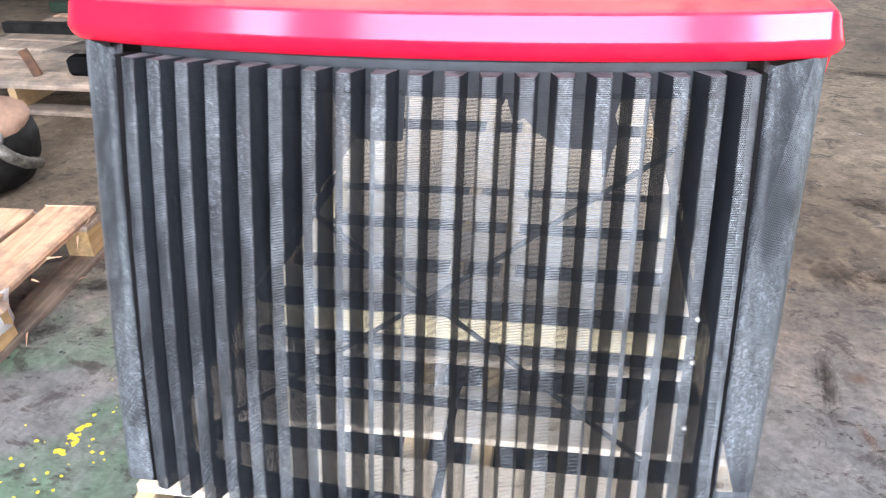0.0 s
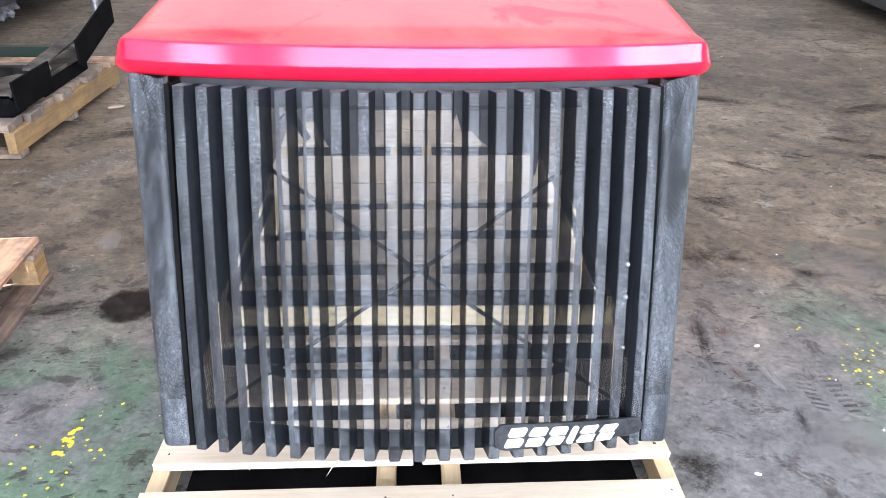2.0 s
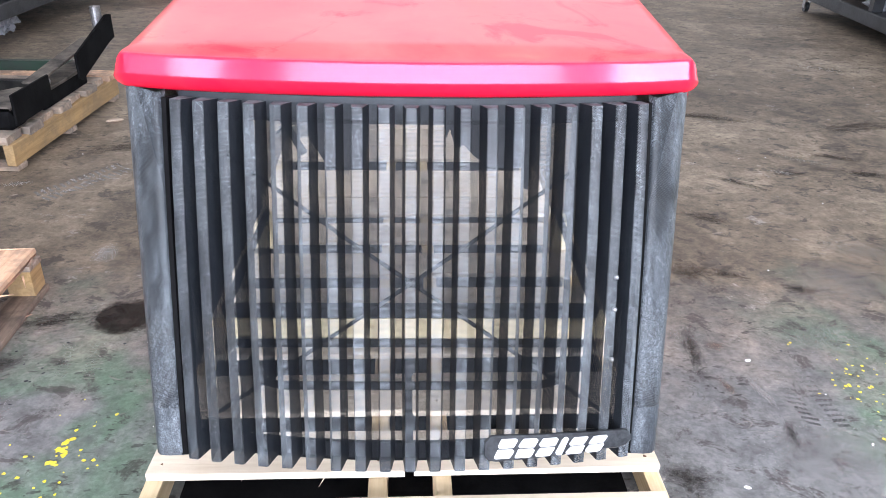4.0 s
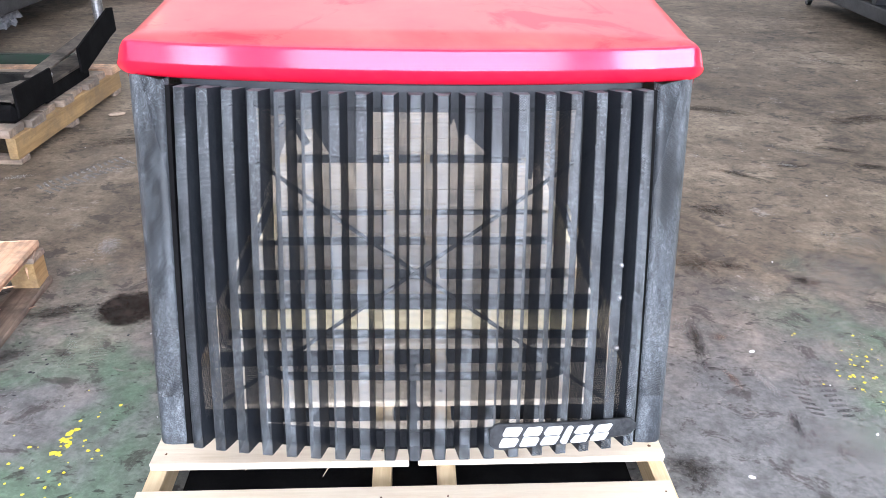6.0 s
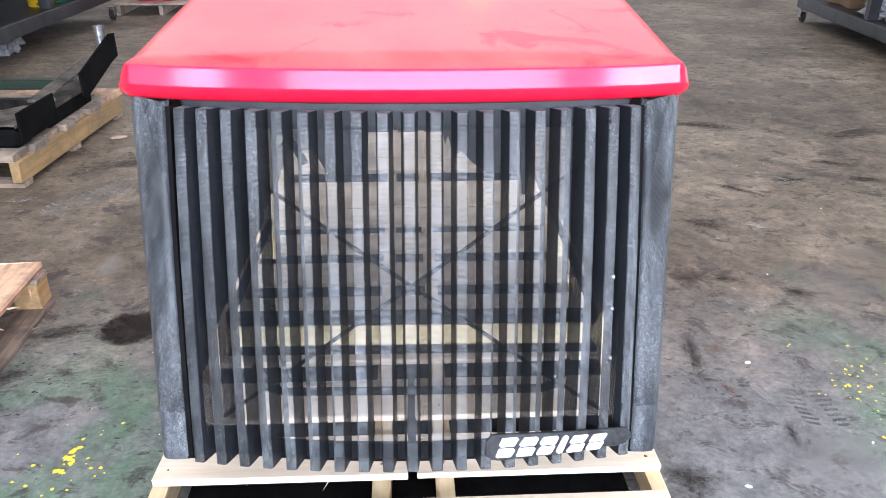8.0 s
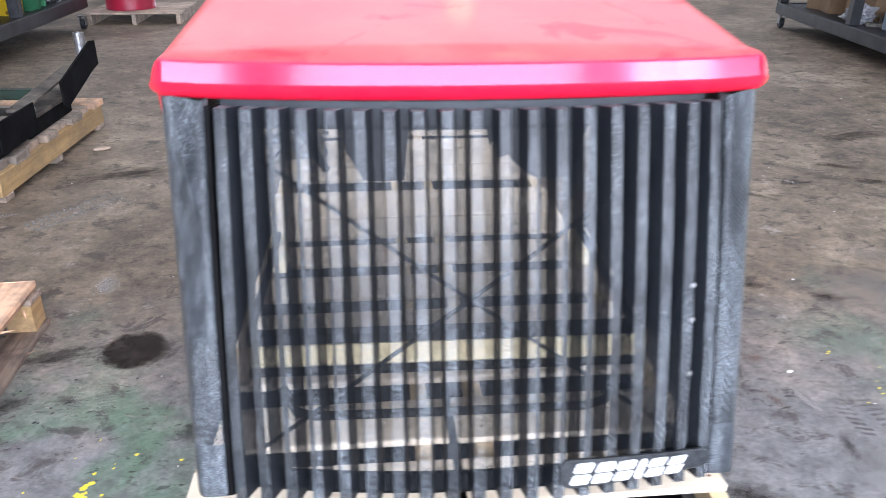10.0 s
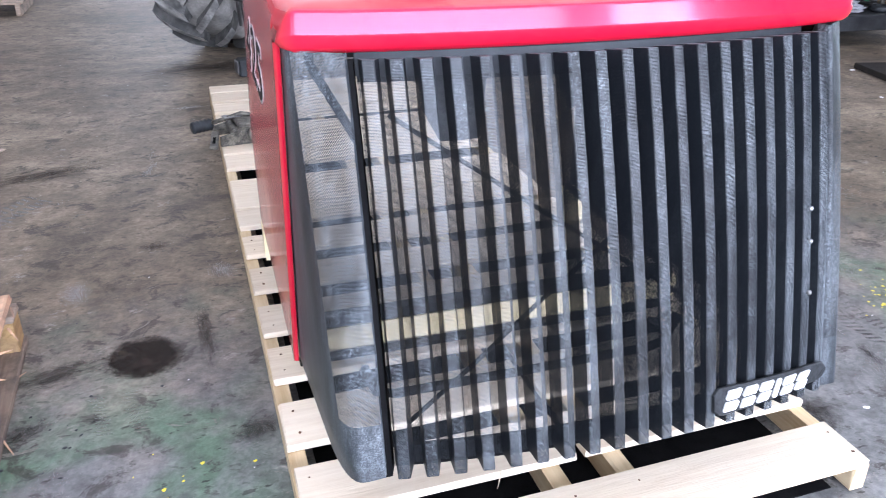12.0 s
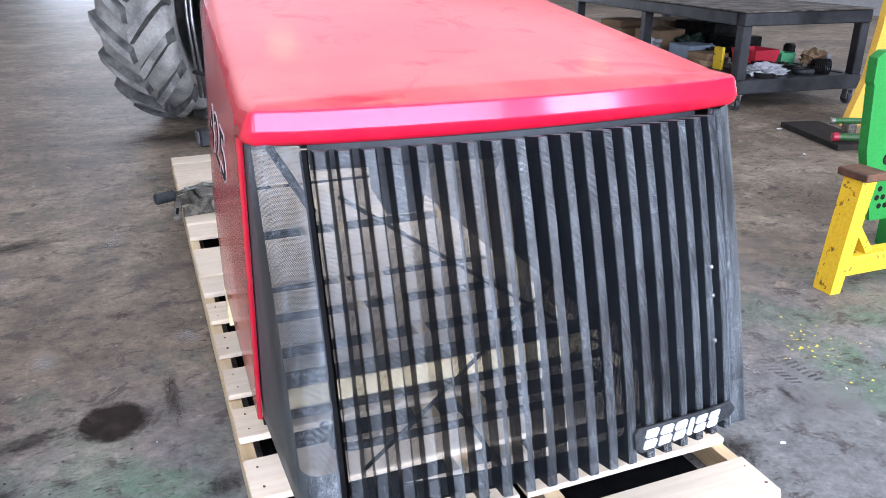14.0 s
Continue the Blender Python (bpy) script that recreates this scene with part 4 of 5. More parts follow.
def splatter(cx, cy, n, sx, sy, seed, big):
    bm = bmesh.new()
    rnd = random.Random(seed)
    for k in range(n):
        r = rnd.uniform(0.002, 0.0065) if k >= big else rnd.uniform(0.004, 0.011)
        x, y = (rnd.gauss(0, sx), rnd.gauss(0, sy)) if k >= big else (rnd.gauss(0, 0.012), rnd.gauss(0, 0.03))
        m = 9
        ph = rnd.uniform(0, 6)
        vs = [bm.verts.new((cx + x + r * (1 + .25 * math.sin(3 * t + ph)) * math.cos(t), cy + y + r * (1 + .25 * math.sin(2 * t + ph)) * math.sin(t), 0.0014 + 0.00003 * k)) for t in [2 * math.pi * j / m for j in range(m)]]
        bm.faces.new(vs)
    return bm


solid("paint_splatter", splatter(-0.985, 0.34, 50, 0.09, 0.13, 5, 14), M_PAINT_Y, "yellow paint spilt and dripped on the concrete", "paint spill", kind="stuff")
solid("paint_splatter", splatter(1.50, 0.63, 52, 0.10, 0.12, 8, 2), M_PAINT_Y, "yellow paint drips spread over the concrete", "paint spill", kind="stuff")


def mark(x, y, rx, ry, turn, mat, label, name="floor_stain", z=0.0009):
    """A thin stain of about an oval's size, soaked in unevenly."""
    bm = bmesh.new()
    vs = [bm.verts.new((1.45 * math.cos(a), 1.45 * math.sin(a), 0)) for a in [2 * math.pi * k / 24 for k in range(24)]]
    bm.faces.new(vs)
    ob = solid(name, bm, mat, label, "stain", pose(x, y, z, 0, 0, turn) @ Matrix.Diagonal((rx, ry, 1, 1)), kind="structure")
    return ob


SCUFFS = ((-0.80, 1.58, 0.06, 0.09, 10), (-1.74, 2.22, 0.16, 0.03, 25), (-1.58, 2.44, 0.20, 0.03, 20), (-1.08, 3.02, 0.03, 0.16, 5), (2.26, 2.75, 0.22, 0.05, -35),
          (3.4, 5.0, 0.30, 0.10, -40), (1.77, 1.34, 0.26, 0.20, 10), (1.49, 0.91, 0.16, 0.13, 30), (2.0, 1.60, 0.22, 0.12, -20), (1.25, 0.30, 0.25, 0.16, 15), (-1.35, 0.45, 0.18, 0.12, 40), (0.95, 0.93, 0.03, 0.05, 0))
GREASE = ((-0.86, 1.13, 0.035, 0.21, 4), (-0.74, 0.59, 0.08, 0.06, 20), (-1.04, 1.87, 0.07, 0.06, 0), (-1.30, 1.02, 0.17, 0.07, 15), (2.53, 2.54, 0.16, 0.06, -15), (1.73, 2.40, 0.20, 0.04, -40),
          (1.41, 1.94, 0.13, 0.07, -30), (2.06, 2.54, 0.12, 0.05, 10), (1.30, 1.38, 0.10, 0.05, -25), (2.45, 2.81, 0.17, 0.05, -20), (1.55, 1.26, 0.09, 0.05, -10), (1.15, 1.40, 0.10, 0.13, 20),
          (0.98, 0.83, 0.035, 0.20, -8), (1.14, 0.40, 0.022, 0.09, -10), (0.77, 0.21, 0.10, 0.09, 0), (-1.35, 0.75, 0.10, 0.05, 30), (-0.62, 5.2, 0.8, 0.35, 10), (-1.6, 2.9, 0.35, 0.12, 20), (1.9, 3.6, 0.4, 0.10, -20), (2.9, 3.4, 0.4, 0.12, 15))
for k, (x, y, rx, ry, turn) in enumerate(SCUFFS):
    mark(x, y, rx, ry, turn, M_SCUFF, "pale scuffed patch on the concrete", "scuff_mark", 0.0006 + 0.00001 * k)
for k, (x, y, rx, ry, turn) in enumerate(GREASE):
    mark(x, y, rx, ry, turn, M_GREASE, "dark greasy stain on the concrete", "grease_stain", 0.0008 + 0.00001 * k)
for x, y, rx, ry, turn in ((1.07, 0.86, 0.045, 0.03, 0), (1.03, 0.62, 0.018, 0.07, 12), (3.62, 2.72, 0.12, 0.03, 10)):
    mark(x, y, rx, ry, turn, M_RUSTMARK, "orange rust mark on the concrete", "rust_stain", 0.0011)


def tread_print(x, y, turn, bars, step, length, mat, label):
    """Short bars left by a rolling tyre, in two slanting rows."""
    bm = bmesh.new()
    rnd = random.Random(bars)
    for row in (-1, 1):
        for k in range(bars):
            w = length * rnd.uniform(0.55, 1.0)
            cx, cy = row * 0.045 + rnd.uniform(-.004, .004) - 0.02 * k * step / 0.02 * 0.15, k * step
            q = [bm.verts.new((cx + sx * w / 2, cy + sy * step * 0.24 + sx * row * 0.004, 0)) for sx, sy in ((-1, -1), (1, -1), (1, 1), (-1, 1))]
            bm.faces.new(q)
    return solid("tread_print", bm, mat, label, "tyre print", pose(x, y, 0.0013, 0, 0, turn), kind="structure")


tread_print(-1.09, 0.69, 3, 12, 0.016, 0.055, M_TREAD, "pale tyre tread print on the concrete")
tread_print(1.27, 0.44, -6, 13, 0.024, 0.060, M_TREADDARK, "dark tyre tread print on the concrete")

tread_print(-1.83, 2.15, -41, 15, 0.034, 0.075, M_TRAIL, "pale dusty tyre trail on the concrete")
for k, (x, y, rx, ry, turn) in enumerate(((-0.78, 1.58, 0.05, 0.08, 20), (-1.09, 2.83, 0.03, 0.13, -14), (-0.88, 4.0, 0.15, 0.04, 8), (-2.03, 2.31, 0.10, 0.035, 18), (-1.30, 1.54, 0.06, 0.11, 6), (1.13, 0.60, 0.02, 0.09, 15), (2.05, 2.55, 0.09, 0.03, -30))):
    mark(x, y, rx, ry, turn, M_SCRAPE, "pale scraped patch on the concrete", "scrape_mark", 0.0012 + 0.00001 * k)

# small black chips
rnd = random.Random(8)
bm = bmesh.new()
for k in range(46):
    x, y = (rnd.gauss(-1.28, 0.13), rnd.gauss(0.72, 0.16)) if k < 22 else (rnd.uniform(0.8, 3.0), rnd.uniform(0.0, 2.8))
    r = rnd.uniform(0.003, 0.009)
    bmesh.ops.create_icosphere(bm, subdivisions=1, radius=r, matrix=Matrix.Translation((x, y, r * 0.2)) @ Matrix.Rotation(rnd.uniform(0, 3), 4, 'Z') @ Matrix.Diagonal((1, rnd.uniform(.4, 1), 0.22, 1)))
solid("dirt_chips", bm, M_RUBBER, "small black chips of dirt on the concrete", "debris", kind="stuff")

# crumbs and chips lying about
rnd = random.Random(21)
bm = bmesh.new()
for k in range(80):
    x, y = rnd.uniform(-2.6, 3.4), rnd.uniform(-0.2, 6.0)
    if -0.72 < x < 0.72 and y < 4.2:
        continue
    r = rnd.uniform(0.0015, 0.0045)
    vs = bmesh.ops.create_icosphere(bm, subdivisions=1, radius=r, matrix=Matrix.Translation((x, y, r * 0.45)) @ Matrix.Diagonal((1, rnd.uniform(.5, 2.2), 0.5, 1)))
for x, y, r in ((0.92, 0.18, 0.009), (1.15, 0.77, 0.010), (4.09, 3.62, 0.020), (3.66, 2.90, 0.014), (1.36, 0.35, 0.006), (-1.45, 1.02, 0.006)):
    bmesh.ops.create_icosphere(bm, subdivisions=1, radius=r, matrix=Matrix.Translation((x, y, r * 0.3)) @ Matrix.Rotation(x * 3, 4, 'Z') @ Matrix.Diagonal((1.3, 0.7, 0.35, 1)))
solid("floor_crumbs", bm, M_PAPER, "small pale chips and crumbs scattered on the concrete", "debris", kind="stuff")

bm = bmesh.new()
bmesh.ops.create_icosphere(bm, subdivisions=2, radius=1.0, matrix=Matrix.Translation((0, 0, 0.011)) @ Matrix.Diagonal((0.055, 0.018, 0.011, 1)))
for v in bm.verts:
    v.co += Vector((noise.noise(v.co * 60), noise.noise(v.co * 70), 0)) * 0.006
solid("wood_chip", bm, M_OLDX, "small splintered wood chip on the concrete", "debris", pose(-1.895, 3.346, 0, 0, 0, 25))


# ---------------- old pallet near the hood ----------------
def old_pallet():
    p = thing("pallet", "worn brown pallet with split boards and a paper label", "pallet", pose(-1.405, 1.25, 0, 0, 0, 2.5), group="old pallets")
    # boards run away from the hood's front, blocks between the decks; the origin is the back right corner
    xs = [-0.215, -0.44, -0.665, -0.89, -1.10]
    for k, x in enumerate(xs):
        part("deck_board", rough_board(x, x + 0.198 + 0.008 * (k % 2), -1.20, -0.012 * ((k * 3) % 4), 0.150, 0.172, 200 + k, 0.007), M_OLD, p)
    for k, y in enumerate((-0.105, -0.65, -1.20)):
        part("cross_board", rough_board(-1.10, -0.004, y, y + 0.10, 0.128, 0.1495, 220 + k, 0.003), M_OLDX, p)
        for j, x in enumerate((-0.105, -0.60, -1.09)):
            part("block", rough_board(x, x + 0.095, y + 0.004, y + 0.098, 0.024, 0.1275, 240 + 5 * k + j, 0.003), M_OLDBEAM, p)
    for k, x in enumerate((-0.11, -0.60, -1.10)):
        part("bottom_board", rough_board(x, x + 0.11, -1.20, 0.0, 0.001, 0.023, 260 + k, 0.003), M_OLDDARK, p)
    rnd = random.Random(31)
    for k in range(12):
        y = -0.06 - 0.09 * k
        z = (0.160, 0.138, 0.014)[k % 3]
        sliver = bmesh.new()
        add_tube(sliver, (-0.012, y, z), (0.008 + rnd.uniform(0, 0.02), y + rnd.uniform(-0.09, 0.09), z + rnd.uniform(-0.012, 0.012)), 0.0045, 5, 0.0008)
        part("splinter", sliver, M_OLD, p)
    return p


old_pallet()
bm = bmesh.new()
g = [[bm.verts.new((0.02 * math.sin(i * 1.3 + j), i * 0.055, j * 0.05 + 0.008 * math.sin(i * 2))) for i in range(4)] for j in range(4)]
for a, b in zip(g, g[1:]):
    for i in range(3):
        bm.faces.new((a[i], a[i + 1], b[i + 1], b[i])).smooth = True
lab = solid("paper_label", bm, M_PAPER, "torn white paper label hanging on the old pallet", "label", pose(-1.392, 0.60, 0.070, 0, 0, 2.5) @ Matrix.Scale(0.75, 4))
sol = lab.modifiers.new("thickness", 'SOLIDIFY')
sol.thickness = 0.0015


# ---------------- back pallet with the black steel frame ----------------
bp = thing("pallet", "grey weathered pallet on a yellowed side beam", "pallet", pose(-2.085, 2.47, 0, 0, 0, -1.5), group="old pallets")
for k in range(8):
    y = 0.0 + 0.182 * k
    part("deck_board", rough_board(-1.20, 0.006 - (0.0 if k % 2 else 0.03), y, y + 0.155, 0.148, 0.188, 300 + k, 0.005), M_OLDX if k < 7 else M_OLD, bp)
for k, x in enumerate((-0.055, -0.60, -1.19)):
    part("runner", rough_board(x, x + 0.05, 0.0, 1.42, 0.032, 0.147, 320 + k, 0.003), M_OLDBEAM, bp)
for k, y in enumerate((0.0, 0.62, 1.30)):
    part("bottom_board", rough_board(-1.20, 0.0, y, y + 0.10, 0.002, 0.031, 330 + k, 0.003), M_OLDX, bp)

fr = thing("loader_frame", "black steel machine frame with upturned end plates, lying on a pallet", "loader frame", pose(-2.10, 2.55, 0.19))
# long angle rail, its flat leaf on top
part("rail", box(-0.16, -0.015, 0.10, 1.18, 0.085, 0.105, 0.003), M_FRAMEGREY, fr, "dusty dark steel rail")
part("rail_web", box(-0.030, -0.016, 0.40, 1.02, 0.0, 0.084, 0.002), M_MATBLACK, fr)
# front deck plate
bm = bmesh.new()
add_prism(bm, [(-0.38, -0.02), (-0.33, -0.05), (-0.02, -0.03), (0.0, 0.0), (0.0, 0.42), (-0.15, 0.42), (-0.24, 0.30)], 0.012, Matrix.Rotation(radians(90), 4, 'X'))
bmesh.ops.transform(bm, matrix=Matrix.Translation((0, 0, 0.118)) @ Matrix.Scale(1, 4), verts=bm.verts)
for v in bm.verts:
    v.co.y = abs(v.co.y) if v.co.y < -0.06 else v.co.y
part("deck_plate", bm, M_FRAMEGREY, fr, "dusty flat steel deck plate")
part("skirt", box(-0.27, -0.01, 0.02, 0.20, 0.0, 0.100, 0.02), M_MATBLACK, fr)
part("side_plate", box(0.0, 0.014, 0.02, 0.46, 0.03, 0.195, 0.004), M_MATBLACK, fr, "black upright steel side plate")
# raised end plate, sloping up to the far end
bm = bmesh.new()
add_prism(bm, [(0.78, 0.09), (0.82, 0.07), (1.30, 0.19), (1.42, 0.21), (1.42, 0.36), (1.34, 0.37), (0.78, 0.23)], 0.014, pose(0.05, 0, 0, 0, 0, 90))
part("end_plate", bm, M_MATBLACK, fr, "black upright steel end plate")
bm = bmesh.new()
add_lathe(bm, [(0.034, 0.0), (0.034, 0.27), (0.022, 0.27), (0.022, 0.05)], 16, pose(0.0, 1.30, 0.16))
part("socket_tube", bm, M_STEEL, fr, "bare steel tube end")
bm = bmesh.new()
add_box(bm, -0.075, 0.02, 0.42, 1.30, 0.115, 0.13, 0.003, pose(-0.045, 0, 0, 4.5))
part("sloping_bar", bm, M_FRAMEGREY, fr)
for y0, y1, z, mat in ((0.66, 0.72, 0.10, M_BLACK), (1.14, 1.20, 0.105, M_DARKGREEN)):
    part("cross_member", box(-1.10, -0.155, y0, y1, z - 0.065, z, 0.006), mat, fr, "dark painted steel cross member")
bm = bmesh.new()
add_box(bm, -0.028, 0.028, -0.008, 0.008, 0.004, 0.15, 0.003, pose(-0.43, 0.01, 0, 0, -20))
part("bracket", bm, M_RUST, fr, "small rusty bracket")
bm = bmesh.new()
add_tube(bm, (-0.07, 0.40, 0.128), (-0.02, 0.52, 0.140), 0.018, 10)
add_tube(bm, (-0.09, 0.42, 0.125), (-0.05, 0.40, 0.150), 0.012, 8)
part("latch", bm, M_STEEL, fr, "dark steel latch")


# ---------------- tan machine part beside the pallets ----------------
mp_ = thing("machine_part", "tan cast machine housing with a steel eye and black lower body", "machine part", pose(-2.215, 1.68, 0))
bm = bmesh.new()
bmesh.ops.create_uvsphere(bm, u_segments=28, v_segments=14, radius=1.0)
for v in bm.verts:
    d = 1 + 0.12 * noise.noise(v.co * 2.3) + 0.04 * noise.noise(v.co * 7)
    v.co = Vector((v.co.x * 0.205 * d, v.co.y * 0.25 * d, 0.275 + v.co.z * 0.105 * d))
part("housing", bm, M_TAN, mp_, "tan painted rounded casting", True)
bm = bmesh.new()
add_lathe(bm, [(0.10, 0.0), (0.17, 0.03), (0.215, 0.12), (0.225, 0.20), (0.215, 0.255), (0.17, 0.28)], 24)
for v in bm.verts:
    v.co.y *= 1.15
part("base", bm, M_BLACK, mp_, "black greasy lower half", True)
bm = bmesh.new()
add_lathe(bm, [(0.014, -0.014), (0.034, -0.014), (0.040, 0.0), (0.034, 0.014), (0.014, 0.014), (0.014, -0.014)], 18, pose(0.185, -0.12, 0.275, 75, 0, 38))
part("eye", bm, M_STEEL, mp_, "bare steel lifting eye", True)
bm = bmesh.new()
add_path(bm, [(0.19, -0.13, 0.25), (0.225, -0.10, 0.19), (0.222, -0.02, 0.13), (0.20, 0.07, 0.09)], 0.026, 10)
part("neck", bm, M_DARKSTEEL, mp_, "dark steel neck below the eye", True)


# ---------------- strap ratchet on the pallet's edge ----------------
rt = thing("strap_ratchet", "open steel strap ratchet with black ribbed grip resting on the pallet", "ratchet", pose(-0.69, 2.90, 0.103, 0, 0, 8))
for y0 in (-0.115, 0.10):
    bm = bmesh.new()
    add_prism(bm, [(-0.05, 0.0), (0.17, 0.0), (0.19, 0.04), (0.15, 0.085), (0.06, 0.095), (0.02, 0.065), (-0.05, 0.05)], 0.014, pose(0, y0, 0))
    part("jaw_plate", bm, M_DARKSTEEL, rt, "worn steel side plate")
part("handle_plate", box(-0.075, -0.035, -0.26, 0.02, 0.03, 0.045, 0.004, pose(0, 0, 0, 0, 0, -12)), M_DARKSTEEL, rt, "slotted steel handle")
part("handle_slot", box(-0.062, -0.048, -0.20, -0.10, 0.0455, 0.047, 0, pose(0, 0, 0, 0, 0, -12)), M_MATBLACK, rt)
part("spool", tube((0.04, -0.12, 0.05), (0.04, 0.12, 0.05), 0.026, 14), M_DARKSTEEL, rt)
part("drawbar", tube((0.12, -0.12, 0.04), (0.12, 0.12, 0.04), 0.018, 10), M_DARKSTEEL, rt)
bm = bmesh.new()
add_lathe(bm, [(0.0001, 0.0)] + [(0.028 + 0.006 * (k % 2), 0.011 * k) for k in range(11)] + [(0.0001, 0.111)], 16, pose(-0.05, 0.13, 0.055, 0, -92, 12))
part("grip", bm, M_RUBBER, rt, "black ribbed rubber grip", True)
part("pawl", box(0.05, 0.16, -0.085, 0.085, 0.075, 0.10, 0.008), M_DARKSTEEL, rt)
bm = bmesh.new()
add_path(bm, [(-0.05, 0.10, 0.07), (0.02, 0.05, 0.10), (0.10, 0.08, 0.11), (0.20, 0.02, 0.10)], 0.012)
part("tie_bar", bm, M_DARKSTEEL, rt, "", True)
bm = bmesh.new()
add_lathe(bm, [(0.012, -0.012), (0.040, -0.012), (0.044, 0.0), (0.040, 0.012), (0.012, 0.012), (0.012, -0.012)], 18, pose(0.13, -0.14, 0.055, 90, 0, 8))
part("ratchet_wheel", bm, M_DARKSTEEL, rt, "toothed dark steel wheel", True)
part("release_lever", box(0.0, 0.15, 0.03, 0.075, 0.104, 0.112, 0.003, pose(0, 0, 0, 0, 6, 14)), M_STEEL, rt)
bk = thing("rubber_block", "small black rubber block with a steel plate on the concrete", "block", pose(-0.50, 4.80, 0, 0, 0, 10))
part("body", box(-0.02, 0.10, -0.06, 0.06, 0, 0.13, 0.012), M_RUBBER, bk)
part("face_plate", box(-0.035, -0.0205, -0.045, 0.045, 0.02, 0.12, 0.006), M_STEEL, bk)


# ---------------- tractor wheel and chassis in the background ----------------
tr = thing("tractor", "dusty tractor with a big lugged tyre and dark steel chassis", "tractor", pose(-0.47, 6.05, 0, 0, 0, -30))
R, W = 0.95, 0.30
bm = bmesh.new()
prof = [(0.55, -W * .75), (0.70, -W * .98), (0.82, -W), (0.865, -W * .93), (0.880, -W * .6), (0.884, 0), (0.880, W * .6), (0.865, W * .93), (0.82, W), (0.70, W * .98), (0.55, W * .75)]
add_lathe(bm, prof + [(0.55, -W * .75)], 56, pose(0, 0, R, 0, 90, 0))
wheel = part("wheel", bm, M_TYRE, tr, "big dusty tractor tyre", True)
for k in range(36):
    bm = bmesh.new()
    a = 2 * math.pi * (k // 2) / 18 + (math.pi / 18 if k % 2 else 0)
    sgn = 1 if k % 2 else -1
    rows = []
    for j in range(7):
        t = j / 6
        x = sgn * (0.01 + t * (W + 0.0))
        ang = a + (t - 0.5) * 0.34
        rad_in = 0.865 - 0.09 * max(0, t - 0.72) / 0.28
        rad_out = 0.960 - 0.04 * max(0, t - 0.72) / 0.28
        hw = 0.046 - 0.008 * t
        ring = []
        for rr, da in ((rad_in, -hw * 1.4), (rad_out, -hw), (rad_out, hw), (rad_in, hw * 1.4)):
            an = ang + da / rr
            ring.append(bm.verts.new((x, rr * math.sin(an), R + rr * math.cos(an))))
        rows.append(ring)
    for u, w_ in zip(rows, rows[1:]):
        for i in range(3):
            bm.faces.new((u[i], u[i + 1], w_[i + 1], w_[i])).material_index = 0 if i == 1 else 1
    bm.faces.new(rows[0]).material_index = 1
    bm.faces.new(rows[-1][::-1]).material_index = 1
    part("lug", bm, [M_LUG, M_LUGSHADE], wheel)
bm = bmesh.new()
add_lathe(bm, [(0.0001, 0.06), (0.16, 0.05), (0.20, -0.02), (0.45, -0.06), (0.545, 0.14), (0.565, 0.20), (0.55, 0.22)], 40, pose(0, 0, R, 0, 90, 0))
part("rim", bm, M_STEEL, wheel, "dusty steel rim", True)
part("axle", box(0.20, 1.9, -0.14, 0.14, 0.78, 1.05, 0.03), M_BLACK, tr)
part("chassis_rail", box(0.52, 0.64, -0.75, 2.8, 0.62, 0.86, 0.01), M_BLACK, tr, "dark steel chassis rail")
part("cross_tube", box(0.50, 2.2, -0.60, -0.48, 0.60, 0.72, 0.02), M_TABLE, tr)
part("tank", box(0.62, 1.9, -0.55, 1.6, 0.22, 0.60, 0.06), M_BLACK, tr, "black tank under the chassis")
for x in (0.345, 0.385):
    bm = bmesh.new()
    add_path(bm, [(x, -0.55, 1.9), (x, -0.60, 0.9), (x + 0.05, -0.62, 0.28)], 0.014)
    part("step_bar", bm, M_STEEL, tr, "bare steel step bar", True)
bm = bmesh.new()
add_path(bm, [(0.45, -0.8, 0.52), (0.65, -0.86, 0.50), (0.80, -0.86, 0.44), (0.86, -0.84, 0.40)], 0.018)
part("hose", bm, M_RUBBER, tr, "", True)


part("gearbox", box(0.40, 1.7, 0.10, 1.9, 0.30, 1.50, 0.08), M_BLACK, tr, "black transmission housing")
part("platform", box(0.33, 1.5, -0.70, 0.9, 1.42, 1.48, 0.01), M_TABLE, tr, "dark steel cab platform")
part("support_plate", box(0.46, 0.50, -0.55, 0.30, 0.70, 1.41, 0.01), M_BLACK, tr)


# ---------------- steel bench on castors, with clutter ----------------
def caster(x, y, parent):
    c = part("castor", tube((x - 0.022, y, 0.055), (x + 0.022, y, 0.055), 0.055, 20), M_RUBBER, parent, "black castor wheel")
    part("fork", box(x - 0.034, x - 0.026, y - 0.035, y + 0.035, 0.045, 0.140, 0.003), M_STEEL, c)
    part("fork", box(x + 0.026, x + 0.034, y - 0.035, y + 0.035, 0.045, 0.140, 0.003), M_STEEL, c)
    part("swivel", box(x - 0.045, x + 0.045, y - 0.045, y + 0.045, 0.136, 0.146, 0.003), M_STEEL, c)


